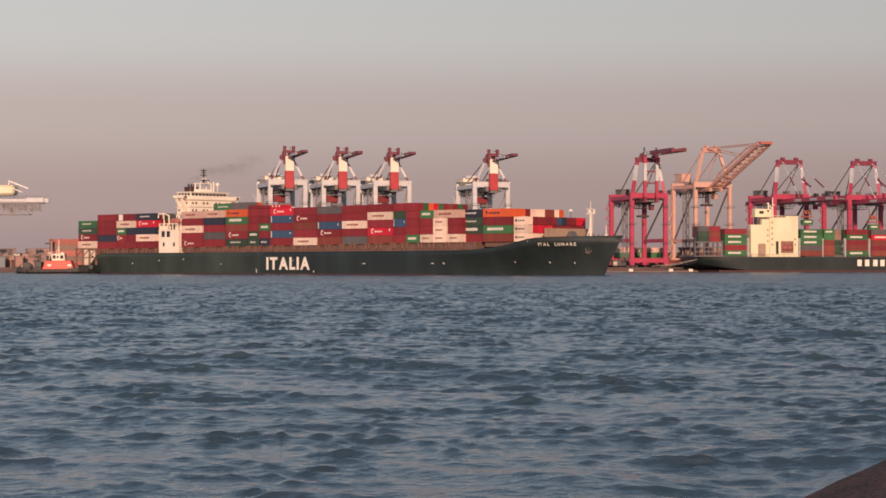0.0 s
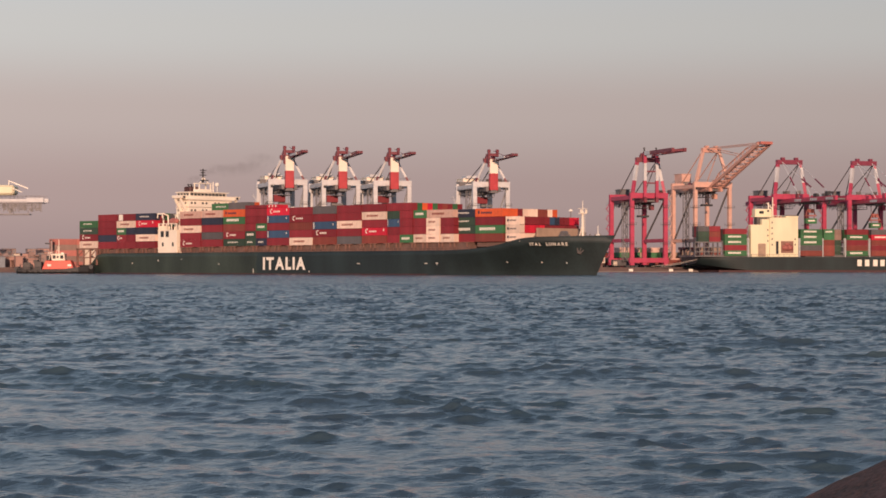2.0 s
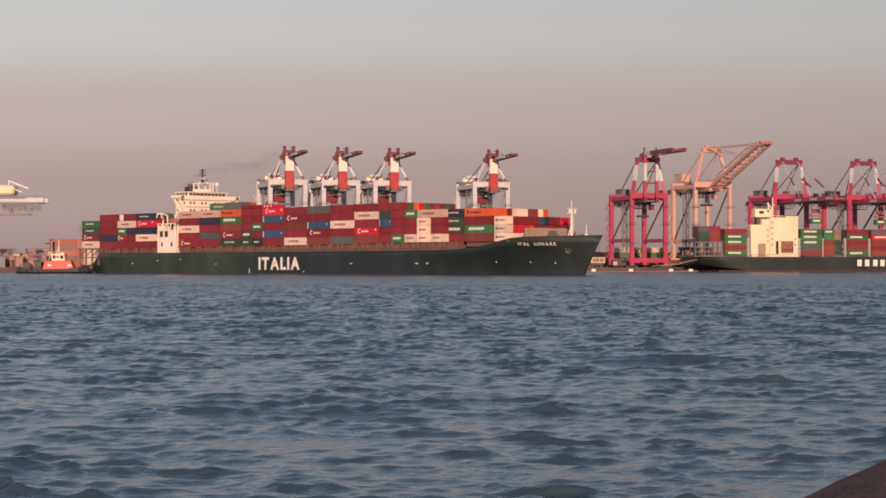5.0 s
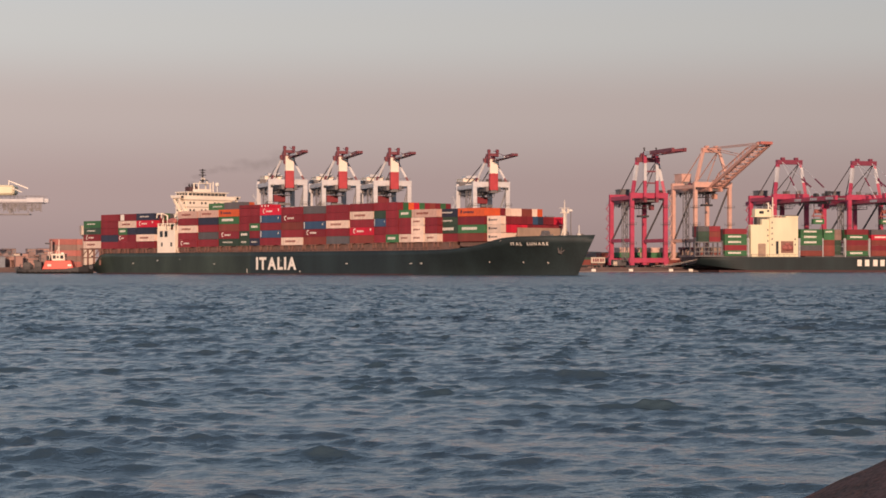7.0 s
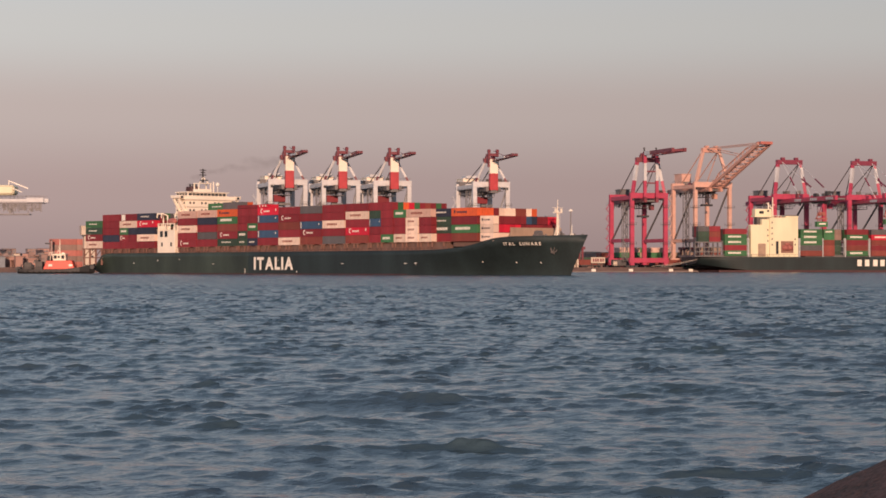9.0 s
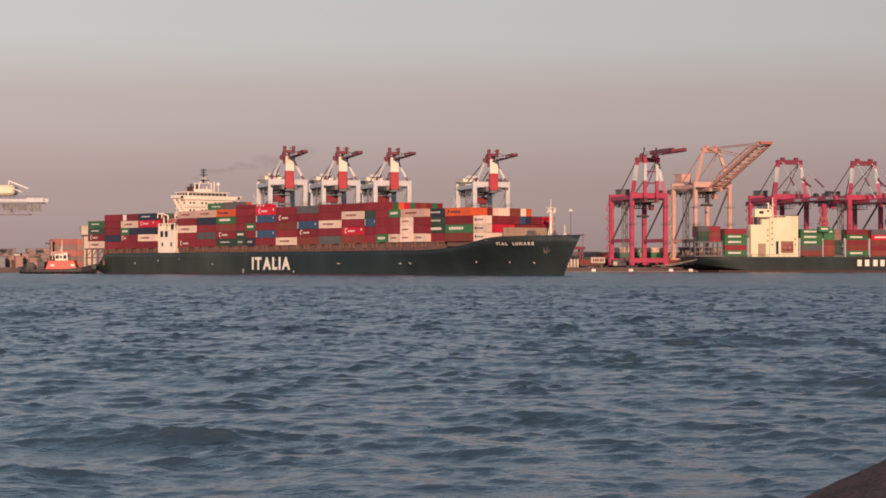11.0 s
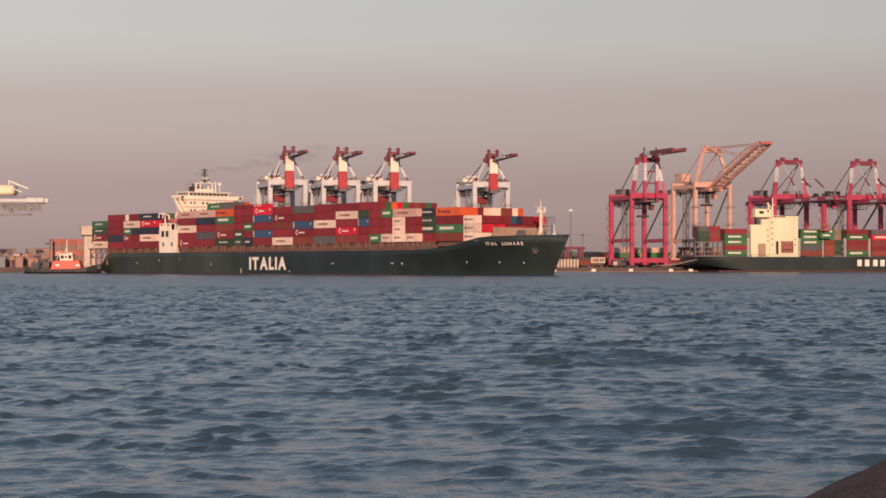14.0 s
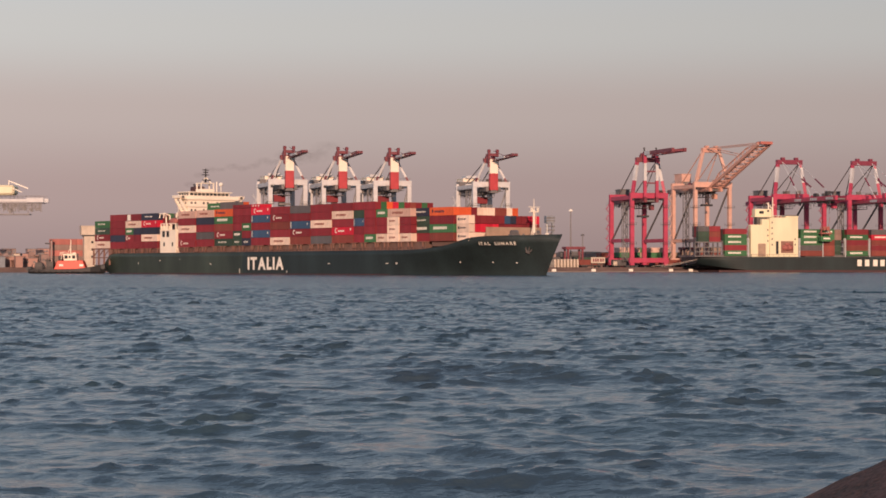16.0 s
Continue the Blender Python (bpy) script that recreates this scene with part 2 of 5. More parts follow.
    me.polygons.foreach_set("use_smooth", np.ones(len(q), bool))
    me.update(calc_edges=True)
    m = bpy.data.materials.new("sea_water")
    m.use_nodes = True
    n, l = m.node_tree.nodes, m.node_tree.links
    b = n["Principled BSDF"]
    b.inputs["Roughness"].default_value = 0.12
    b.inputs["IOR"].default_value = 1.33
    b.inputs["Specular Tint"].default_value = (0.71, 0.845, 1.0, 1)
    # ripples too small for the sheet's mesh: rougher where its grid is coarse
    far, sep = n.new("ShaderNodeMapRange"), n.new("ShaderNodeSeparateXYZ")
    far.inputs[1].default_value, far.inputs[2].default_value = 90.0, 380.0
    far.inputs[3].default_value, far.inputs[4].default_value = 0.14, 0.25
    tc = n.new("ShaderNodeTexCoord")
    l.new(tc.outputs["Object"], sep.inputs[0])
    l.new(sep.outputs[1], far.inputs[0])
    l.new(far.outputs[0], b.inputs["Roughness"])
    dull = n.new("ShaderNodeMapRange")
    dull.inputs[1].default_value, dull.inputs[2].default_value = 100.0, 440.0
    dull.inputs[3].default_value, dull.inputs[4].default_value = 0.5, 0.33
    l.new(sep.outputs[1], dull.inputs[0])
    l.new(dull.outputs[0], b.inputs["Specular IOR Level"])
    tint, mp = n.new("ShaderNodeTexNoise"), n.new("ShaderNodeMapping")
    tint.inputs["Scale"].default_value = 0.12
    mixc = n.new("ShaderNodeMix")
    mixc.data_type = "RGBA"
    mixc.inputs["A"].default_value = (0.047, 0.066, 0.092, 1)
    mixc.inputs["B"].default_value = (0.038, 0.074, 0.089, 1)
    l.new(tc.outputs["Object"], tint.inputs["Vector"])
    l.new(tint.outputs[0], mixc.inputs["Factor"])
    l.new(mixc.outputs["Result"], b.inputs["Base Color"])
    mp.inputs["Scale"].default_value = (0.85, 1.0, 1.0)
    mp.inputs["Rotation"].default_value = (0, 0, radians(WAVE_DIR - 90))
    l.new(tc.outputs["Object"], mp.inputs[0])
    prev = None
    for sc, st, dist in ((0.40, 0.6, 0.62), (1.2, 0.8, 0.62), (5.0, 0.6, 0.08)):
        no, bp = n.new("ShaderNodeTexNoise"), n.new("ShaderNodeBump")
        no.inputs["Scale"].default_value, no.inputs["Detail"].default_value = sc, 3
        bp.inputs["Strength"].default_value, bp.inputs["Distance"].default_value = st, dist
        l.new(mp.outputs[0], no.inputs["Vector"])
        l.new(no.outputs[0], bp.inputs["Height"])
        if sc < 2:
            gain = n.new("ShaderNodeMapRange")
            gain.inputs[1].default_value, gain.inputs[2].default_value = 100.0, 300.0
            gain.inputs[3].default_value, gain.inputs[4].default_value = 0.04 * st, st
            l.new(sep.outputs[1], gain.inputs[0])
            l.new(gain.outputs[0], bp.inputs["Strength"])
        if prev:
            l.new(prev.outputs[0], bp.inputs["Normal"])
        prev = bp
    l.new(prev.outputs[0], b.inputs["Normal"])
    me.materials.append(m)
    return tagged(new("water", me), "choppy blue-grey harbour water with small dark wave faces", "water", kind="structure")


WAVE_DIR = 70.0
water = build_water()

# ---- sea wall under the camera ----
def build_seawall():
    bm = bmesh.new()
    box(bm, -900, 900, -500, 9.6, -4, 1.1)
    ob = new("ground", finish("ground", bm, M_CONC, 0.05))
    tagged(ob, "plain grey concrete sea wall on the near shore", "sea wall", kind="structure")
    # sloping brown kerb block
    bm = bmesh.new()
    prof = [(-0.05, -1.2), (0.0, 0.0), (0.07, 0.036), (0.144, 0.071), (0.256, 0.124), (0.35, 0.162), (0.7, 0.24), (1.4, 0.30), (3.0, 0.34), (3.0, -1.2)]
    n = 24
    rings = []
    for k in range(n + 1):
        y = 2.4 + 5.6 * k / n
        rings.append([bm.verts.new((x + 0.006 * noise.noise((x * 9, y * 6, 0)), y, z + 0.014 * noise.noise((x * 14, y * 9, 3)))) for x, z in prof])
    for a, b in zip(rings, rings[1:]):
        for j in range(len(prof) - 1):
            bm.faces.new((a[j], b[j], b[j + 1], a[j + 1]))
    bm.faces.new(rings[0])
    bm.faces.new(rings[-1][::-1])
    ob = new("seawall_block", finish("seawall_block", bm, M_ROCK))
    ob.matrix_basis = pose(1.41, 0.0, 1.79)
    tagged(ob, "rough red-brown stone sea wall block with a sloping edge", "stone block")


build_seawall()

# ---- the container ship that swings: x forward, y to port, z up ----
BEAM = 32.2


def lerp_table(tab, x):
    xs, vs = zip(*tab)
    return float(np.interp(x, xs, vs))


DECK_Y = [(-4, 1.2), (10, 0), (232, 0), (240, 0.35), (245, 1.9), (250, 4.5), (255, 7.8), (260.5, 11.3), (264.7, 14.2), (267, 16.05)]
WATER_Y = [(-4, 8.0), (8, 3.5), (30, 0.6), (50, 0), (185, 0), (200, 0.8), (215, 3.2), (230, 6.8), (245, 11.0), (255, 14.4), (260, 16.05)]
DECK_Z = [(-4, 3.4), (9.5, 3.4), (12.5, 8.0), (205, 8.2), (216, 8.45), (225, 9.1), (231, 9.9), (236, 11.0), (241, 12.0), (246, 12.4), (267, 12.8)]


def hull_y(x, z):
    """The starboard skin's y at x and height z."""
    zd = lerp_table(DECK_Z, x)
    s = min(max(z / zd, 0), 1)
    xs = x
    stem = 259.5 + 7.5 * s ** 1.1
    if x > 200:
        xs = 200 + (x - 200) * (267 - 200) / (stem - 200)
        yd, yw = lerp_table(DECK_Y, min(xs, 267)), lerp_table(WATER_Y, min(200 + (x - 200) * (260 - 200) / (stem - 200), 260))
    else:
        yd, yw = lerp_table(DECK_Y, x), lerp_table(WATER_Y, x)
    return yw + (yd - yw) * s ** 1.3


def make_hull(ship):
    bm = bmesh.new()
    levels = [-0.03, 0.036, 0.2, 0.4, 0.6, 0.8, 1.0]
    us = list(np.linspace(0, 0.75, 40)) + list(np.linspace(0.762, 1.0, 34))
    grid = []
    for u in us:
        row = []
        for s in levels:
            stem = 259.5 + 7.5 * max(s, 0) ** 1.1
            stern = -3.5 + 5 * (1 - max(s, 0)) ** 2
            x = stern + (stem - stern) * u
            z = s * lerp_table(DECK_Z, x)
            row.append((x, hull_y(x, z), z))
        grid.append(row)
    for mirror in (False, True):
        vs = [[bm.verts.new((x, BEAM - y if mirror else y, z)) for x, y, z in row] for row in grid]
        for a, b in zip(vs, vs[1:]):
            for j in range(len(levels) - 1):
                f = bm.faces.new((a[j], b[j], b[j + 1], a[j + 1]) if not mirror else (a[j], a[j + 1], b[j + 1], b[j]))
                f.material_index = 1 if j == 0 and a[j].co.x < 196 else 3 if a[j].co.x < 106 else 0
                f.smooth = True
        if mirror:
            for a, b, c, d in zip(first, first[1:], vs, vs[1:]):
                bm.faces.new((a[-1], b[-1], d[-1], c[-1])).material_index = 2
            for j in range(len(levels) - 1):
                bm.faces.new((first[0][j], first[0][j + 1], vs[0][j + 1], vs[0][j]))
        first = vs
    bmesh.ops.remove_doubles(bm, verts=bm.verts, dist=0.02)
    part("hull", bm, [M_HULL, M_BOOT, M_DECK, M_HULL_AFT], ship, "dark green hull with a thin red boot line")


def container_mesh(length, h=2.68, w=2.44):
    """A container: corner posts and rails round recessed ribbed walls, doors with lock rods on the forward end."""
    bm = bmesh.new()
    box(bm, 0.08, length - 0.08, 0.06, w - 0.06, 0.06, h - 0.04)
    for x in (0, length - 0.16):
        for y in (0, w - 0.16):
            box(bm, x, x + 0.16, y, y + 0.16, 0, h)
    for y in (0, w - 0.10):
        box(bm, 0.16, length - 0.16, y, y + 0.10, h - 0.12, h)
        box(bm, 0.16, length - 0.16, y, y + 0.10, 0, 0.16)
    n = int(length / 1.1)
    for k in range(n):
        x = 0.5 + k * (length - 1.0) / n
        box(bm, x, x + 0.5, 0.03, 0.07, 0.2, h - 0.16)
    for y in (0.45, 0.95, 1.45, 1.95):
        beam(bm, (length - 0.03, y, 0.15), (length - 0.03, y, h - 0.15), 0.05)
    return finish("container", bm, BOX["m"])


BOX40, BOX20 = container_mesh(12.19), container_mesh(6.06)
bmp = bmesh.new()
box(bmp, 0, 1, -0.015, 0.015, 0, 1)
PANEL = finish("marking", bmp, M_LETTER)
bmp = bmesh.new()
for k in range(9):
    # an open ring
    a0, a1 = radians(50 + 26 * k), radians(50 + 26 * (k + 1))
    beam(bmp, (0.62 * math.cos(a0), 0, 0.72 * math.sin(a0)), (0.62 * math.cos(a1), 0, 0.72 * math.sin(a1)), 0.03, 0.36)
EMBLEM = finish("emblem", bmp, M_LETTER)


def put_box(ship, x, y, z, col, long=True, mark=""):
    ob = new("container", BOX40 if long else BOX20)
    ob.parent = ship
    ob.matrix_basis = pose(x, y, z)
    ob.material_slots[0].link = "OBJECT"
    ob.material_slots[0].material = BOX[col]
    tagged(ob, COLNAME[col] + " corrugated steel container")
    L = 12.19 if long else 6.06
    # markings: rows of plain bars in place of the writing, with or without an emblem
    def row(a, b, c, d, count, fill=0.74):
        w = (b - a) / count
        return [(a + k * w, a + (k + fill) * w, c if k % 3 else c - 0.03, d) for k in range(count)]

    spots = {"bar": row(0.16, 0.74, 0.40, 0.72, 9, 0.78) if long else row(0.16, 0.80, 0.40, 0.68, 6, 0.78),
             "thin": row(0.22, 0.70, 0.46, 0.62, 8, 0.6) if long else row(0.2, 0.7, 0.42, 0.6, 5, 0.6),
             "dark": row(0.20, 0.68, 0.38, 0.64, 8, 0.7) if long else row(0.18, 0.72, 0.42, 0.64, 5, 0.65),
             "mark": [(0.10, 0.16, 0.38, 0.74)] + row(0.22, 0.62, 0.38, 0.62, 7, 0.72) if long else [(0.10, 0.22, 0.40, 0.70)] + row(0.30, 0.78, 0.44, 0.62, 5, 0.65),
             "logo": row(0.30, 0.60, 0.42, 0.62, 6, 0.7), "logo2": row(0.30, 0.60, 0.42, 0.62, 6, 0.7) + [(0.87, 0.91, 0.55, 0.85)],
             "ends": [(0.03, 0.06, 0.10, 0.92), (0.86, 0.89, 0.5, 0.75)],
             "dots": [(0.15, 0.25, 0.3, 0.8), (0.45, 0.55, 0.3, 0.8), (0.75, 0.85, 0.3, 0.8)], "tag": [(0.12, 0.33, 0.06, 0.94)]}.get(mark, [])
    if mark in ("logo", "logo2"):
        em = new("emblem", EMBLEM)
        em.parent = ob
        em.matrix_basis = pose(0.21 * L, 0.0, 0.56 * 2.68)
    for a, b, c, d in spots:
        pn = new("marking", PANEL)
        pn.parent = ob
        pn.matrix_basis = Matrix.Translation((a * L, 0.0, c * 2.68)) @ Matrix.Diagonal(((b - a) * L, 1.0, (d - c) * 2.68, 1))
        if mark in ("dark", "mark"):
            pn.material_slots[0].link = "OBJECT"
            pn.material_slots[0].material = BOX["k" if mark == "dark" else "n"]
    return ob


COLNAME = {"m": "maroon", "k": "brown-red", "r": "bright red", "g": "green", "d": "dark green", "b": "blue", "n": "navy",
           "e": "grey", "w": "cream white", "p": "pale beige", "o": "orange", "s": "salmon", "t": "tan", "q": "dusty brown"}
TIER = 2.74
# bays: x, base height, tiers from the bottom up; 40 ft: "c:mark", 20 ft pairs: "c+c"; a trailing + leaves the forward half empty
BAYS = [
    (0.0, 10.3, ["w:dark", "m:logo", "d:thin", "g:thin"]),
    (12.6, 9.9, ["m", "n", "m", "m", "m"]),
    (24.9, 9.9, ["m", "m:logo+m", "g:bar+n", "w:dark", "m:tag"]),
    (37.3, 9.95, ["m", "w:dark", "n", "r:logo2", "n:thin"]),
    (65.1, 10.2, ["m:logo", "m", "w:dark", "m", "p:dark"]),
    (78.1, 10.3, ["m", "e", "m", "n", "p:dark"]),
    (91.0, 10.4, ["d:thin", "m:logo", "k", "g:bar", "o:mark"]),
    (103.6, 10.45, ["d:thin+n:thin", "d:bar+m", "m+g:bar", "m+m", "m+m"]),
    (115.9, 10.5, ["m", "b:ends", "m", "b:ends", "r:logo2"]),
    (128.3, 10.5, ["w:dark", "m", "k", "m:logo", "m"]),
    (140.9, 10.6, ["k", "m:logo", "b:ends", "m", "e"]),
    (153.6, 10.7, ["e", "m", "w:dark", "m", "m"]),
    (166.4, 10.85, ["k", "r:logo2", "m", "w:dark", "m"]),
    (179.1, 10.95, ["m+g:bar", "m+m", "b:ends+m", "d+m", "m+m"]),
    (191.9, 11.0, ["w:dark+w:dark", "m+w:dark", "m+w:dark", "g:bar+"]),
    (204.8, 11.0, ["w:dark+", "m+", "m+"]),
    (220.8, 10.95, ["k", "g:bar", "m", "o:mark"]),
    (233.6, 10.95, ["w:mark+", "w:mark+", "w:mark+"]),
]


def put_tier(ship, x, y, z, t):
    for j, q in enumerate(t.split("+")):
        if q:
            c, _, mk = q.partition(":")
            put_box(ship, x + j * 6.13, y, z, c, "+" not in t, mk)


def make_cargo(ship):
    rs = random.Random(7)
    rest = []
    for x, z0, tiers in BAYS:
        n = len(tiers)
        for k, t in enumerate(tiers):
            put_tier(ship, x, 0.0 if x < 230 else 0.9, z0 + k * TIER, t)
        if x > 230:
            continue
        for row in range(2 if x == 204.8 else 1, 13):
            top = n if row < 12 and x not in (220.8, 179.1) else n - 1
            if x == 204.8:
                top = n + 1
            for k in range(max(n - 3, 0) if row < 12 else 0, top):
                rest.append((x, row * 2.48, z0 + k * TIER))
    # odd boxes: beige on top, the inset green stack, sixth tiers and the ends that show over lower bays
    put_box(ship, 198.3, 0, 11.0 + 3 * TIER, "p", True, "dark")
    for k, t in enumerate(("m", "d:bar", "d:thin", "n:thin")):
        put_tier(ship, 207.2, 2.48, 11.0 + k * TIER, t)
    put_box(ship, 78.1, 4.96, 10.3 + 5 * TIER, "g", True, "thin")
    put_box(ship, 91.0, 2.48, 10.4 + 5 * TIER, "e")
    put_box(ship, 91.0, 4.96, 10.4 + 5 * TIER, "o")
    for x, c, mk in ((103.6, "m", ""), (109.75, "m", ""), (115.9, "r", "dots")):
        for row in (0, 1):
            low = put_box(ship, x, row * 2.48, 10.5 + 5 * TIER, c, False, mk if row == 0 else "")
            low.matrix_basis = low.matrix_basis @ Matrix.Diagonal((1, 1, 0.45, 1))
    for row, c in enumerate("gorgmkmgm"):
        put_box(ship, 179.1, (row + 1) * 2.48, 10.95 + 4 * TIER, c)
    for row, c in enumerate("oomwwwkkwo"):
        put_box(ship, 220.8, (row + 1) * 2.48, 10.95 + 3 * TIER, c)
    for k, cols in enumerate(("wwwmtmmkmmm", "rrrrmmmmmmm", "mmmmmbnmmrr")):
        for row, c in enumerate(cols):
            put_box(ship, 233.6, 0.9 + (row + 1) * 2.48, 10.95 + k * TIER, c, False)
    bm = bmesh.new()
    for x, y, z in rest:
        box(bm, x, x + 12.19, y, y + 2.44, z, z + 2.66, rs.choice((0, 0, 0, 1, 2, 3, 4)))
    tagged(part("container_row", bm, [BOX[c] for c in "mkgbe"], ship, "maroon, green and blue containers stacked row behind row"), kind="stuff")


def lettering(ship, body, height, x0, x1, z, label):
    """White letters, each laid on the hull's starboard skin."""
    wide = []
    for ch in body:
        wide.append((ch, *text_mesh(ch, height, 0.03)) if ch != " " else (" ", None, height * 0.45))
    gap = height * 0.16
    total = sum(w for _, _, w in wide) + gap * (len(wide) - 1)
    k, x = (x1 - x0) / total, x0
    for ch, me, w in wide:
        if me:
            ya, yb, yt = hull_y(x, z), hull_y(x + w * k, z), hull_y(x, z + height)
            turn = math.degrees(math.atan2(yb - ya, w * k))
            lean = math.degrees(math.atan2(ya - yt, height))
            m = Matrix.Translation((x, ya - 0.16, z)) @ pose(0, 0, 0, 0, 0, turn) @ pose(0, 0, 0, 90 + lean, 0, 0) @ Matrix.Diagonal((k, 1, 1, 1))
            shared("letter", me, ship, m, label)
        x += (w + gap) * k


def pane(parent, x0, x1, y0, y1, z0, z1, label=""):
    bm = bmesh.new()
    box(bm, x0, x1, y0, y1, z0, z1)
    return part("window", bm, M_GLASS, parent, label)


def window_row(parent, n, p0, step, size, face, depth=0.06):
    """n dark panes from p0 on; face 'x': on a wall that looks forward, 'y': on one that looks to starboard."""
    for i in range(n):
        p = Vector(p0) + Vector(step) * i
        if face == "x":
            pane(parent, p.x - depth, p.x + depth, p.y, p.y + size[0], p.z, p.z + size[1])
        else:
            pane(parent, p.x, p.x + size[0], p.y - depth, p.y + depth, p.z, p.z + size[1])


def make_house(ship):
    bm = bmesh.new()
    box(bm, 50.6, 62.3, 0.6, 31.6, 8.1, 16.8)
    box(bm, 50.4, 62.5, 0.4, 31.8, 16.8, 17.0)
    box(bm, 56.0, 63.6, 4.2, 28.0, 16.9, 17.76)
    box(bm, 62.3, 63.6, 3.0, 29.2, 8.1, 16.9)
    low = part("deckhouse", bm, M_WHITE, ship, "cream-white accommodation block", 0.06)
    # dark panes for two open gallery bays, their shade put into the colour
    window_row(low, 2, (52.4, 0.6, 14.2), (3.1, 0, 0), (1.9, 2.3), "y")
    window_row(low, 2, (53.2, 0.6, 10.6), (6.2, 0, 0), (1.0, 1.5), "y")
    for z, a in ((17.75, 4.2), (20.4, 4.8), (23.1, 5.4), (25.9, 5.4)):
        bm = bmesh.new()
        box(bm, 56.0, 63.6, a, 32.2 - a, z, z + 2.6)
        box(bm, 55.7, 63.75, a - 0.35, 32.55 - a, z + 2.5, z + 2.66)
        st = part("storey", bm, M_WHITE, ship, "", 0.05)
        if z > 20:
            for y in (6.5, 8.2, 12.0, 13.8, 18.2, 20.0, 23.6, 25.4):
                pane(st, 63.54, 63.68, y, y + 0.75, z + 1.1, z + 1.9)
            window_row(st, 3, (56.8, a, z + 1.1), (2.3, 0, 0), (0.7, 0.8), "y")
    # bridge with flared wings
    bm = bmesh.new()
    box(bm, 56.0, 64.4, 4.2, 28.0, 28.6, 29.3)
    for sy, y0, y1 in ((1, 1.5, 4.6), (-1, 30.9, 27.8)):
        v = [(58.4, y1, 28.6), (63.8, y1, 28.6), (63.8, y0, 29.2), (58.4, y0, 29.2), (58.0, y1, 30.3), (64.3, y1, 30.3), (64.3, y0, 30.3), (58.0, y0, 30.3)]
        w = [bm.verts.new(p) for p in v]
        for q in ((3, 2, 1, 0), (4, 5, 6, 7), (0, 1, 5, 4), (1, 2, 6, 5), (2, 3, 7, 6), (3, 0, 4, 7)):
            bm.faces.new([w[i] for i in q])
        beam(bm, (59.4, y0 + sy * 0.6, 28.9), (59.4, y0 + sy * 4.0, 23.4), 0.8, 0.9)
        beam(bm, (62.5, y0 + sy * 0.6, 28.9), (62.5, y0 + sy * 4.0, 23.4), 0.8, 0.9)
    box(bm, 56.2, 64.0, 4.4, 27.8, 29.3, 30.2)
    box(bm, 56.0, 63.9, 5.6, 24.0, 30.2, 31.4)
    box(bm, 55.8, 64.4, 5.0, 25.0, 31.4, 31.75)
    bridge = part("bridge", bm, M_WHITE, ship, "cream navigation bridge with flared wings", 0.05)
    window_row(bridge, 10, (63.9, 6.0, 30.3), (0, 1.78, 0), (1.45, 0.9), "x")
    window_row(bridge, 4, (56.6, 5.6, 30.3), (1.8, 0, 0), (1.3, 0.9), "y")
    window_row(bridge, 2, (64.05, 2.3, 29.2), (0, 26.6, 0), (0.9, 0.8), "x", 0.2)
    # radar mast, funnel and domes
    bm = bmesh.new()
    box(bm, 57.4, 61.2, 12.6, 18.8, 31.7, 33.0)
    for y in (12.9, 18.5):
        for x in (57.8, 60.8):
            beam(bm, (x, y, 33.0), (x, y, 35.2), 0.4)
    box(bm, 57.4, 61.2, 12.6, 18.8, 35.1, 35.4)
    for y in (13.6, 17.8):
        beam(bm, (60.3, y, 35.4), (59.7, 15.7, 37.6), 0.35)
    tube(bm, (59.6, 20.8, 31.7), (59.6, 20.8, 36.0), 0.22)
    mast = part("radar_mast", bm, M_WHITE, ship, "cream lattice radar mast")
    bm = bmesh.new()
    tube(bm, (59.6, 15.7, 35.3), (59.6, 15.7, 41.0), 0.42, 0.25)
    for z, w in ((38.4, 1.5), (39.4, 1.0), (40.3, 1.3)):
        box(bm, 59.3, 59.9, 15.7 - w, 15.7 + w, z, z + 0.3)
    box(bm, 60.9, 61.2, 13.4, 17.2, 36.3, 36.65)
    part("antenna", bm, M_DARK, mast, "dark topmast with scanner bars")
    bm = bmesh.new()
    bmesh.ops.create_uvsphere(bm, u_segments=14, v_segments=9, radius=0.85, matrix=pose(60, 22.5, 35.0))
    tube(bm, (60, 22.5, 31.7), (60, 22.5, 34.5), 0.16)
    part("satellite_dome", bm, M_LETTER, ship, "white satellite dome", smooth=True)
    bm = bmesh.new()
    box(bm, 45.5, 50.4, 15.0, 24.0, 8.1, 32.0)
    fun = part("funnel", bm, M_WHITE, ship, "cream funnel casing with dark exhaust pipes", 0.3)
    bm = bmesh.new()
    box(bm, 46.0, 50.0, 17.0, 21.4, 32.0, 34.4)
    part("funnel_top", bm, M_BOOT, fun, "dull red funnel top", 0.3)
    for y in (17.8, 19.2, 20.6):
        bm = bmesh.new()
        tube(bm, (48.2, y, 34.3), (47.8, y, 35.4), 0.36)
        part("exhaust_pipe", bm, M_DARK, fun, "black exhaust pipe")
    # lifeboat in its davits
    bm = bmesh.new()
    prof = [(0.0, 0.05), (0.7, 0.75), (2.0, 1.05), (4.6, 1.05), (6.2, 0.75), (7.0, 0.05)]
    rings = []
    for x, r in prof:
        rings.append([bm.verts.new((x, r * math.cos(t) * 1.15, r * math.sin(t) * 1.2)) for t in (2 * math.pi * k / 10 for k in range(10))])
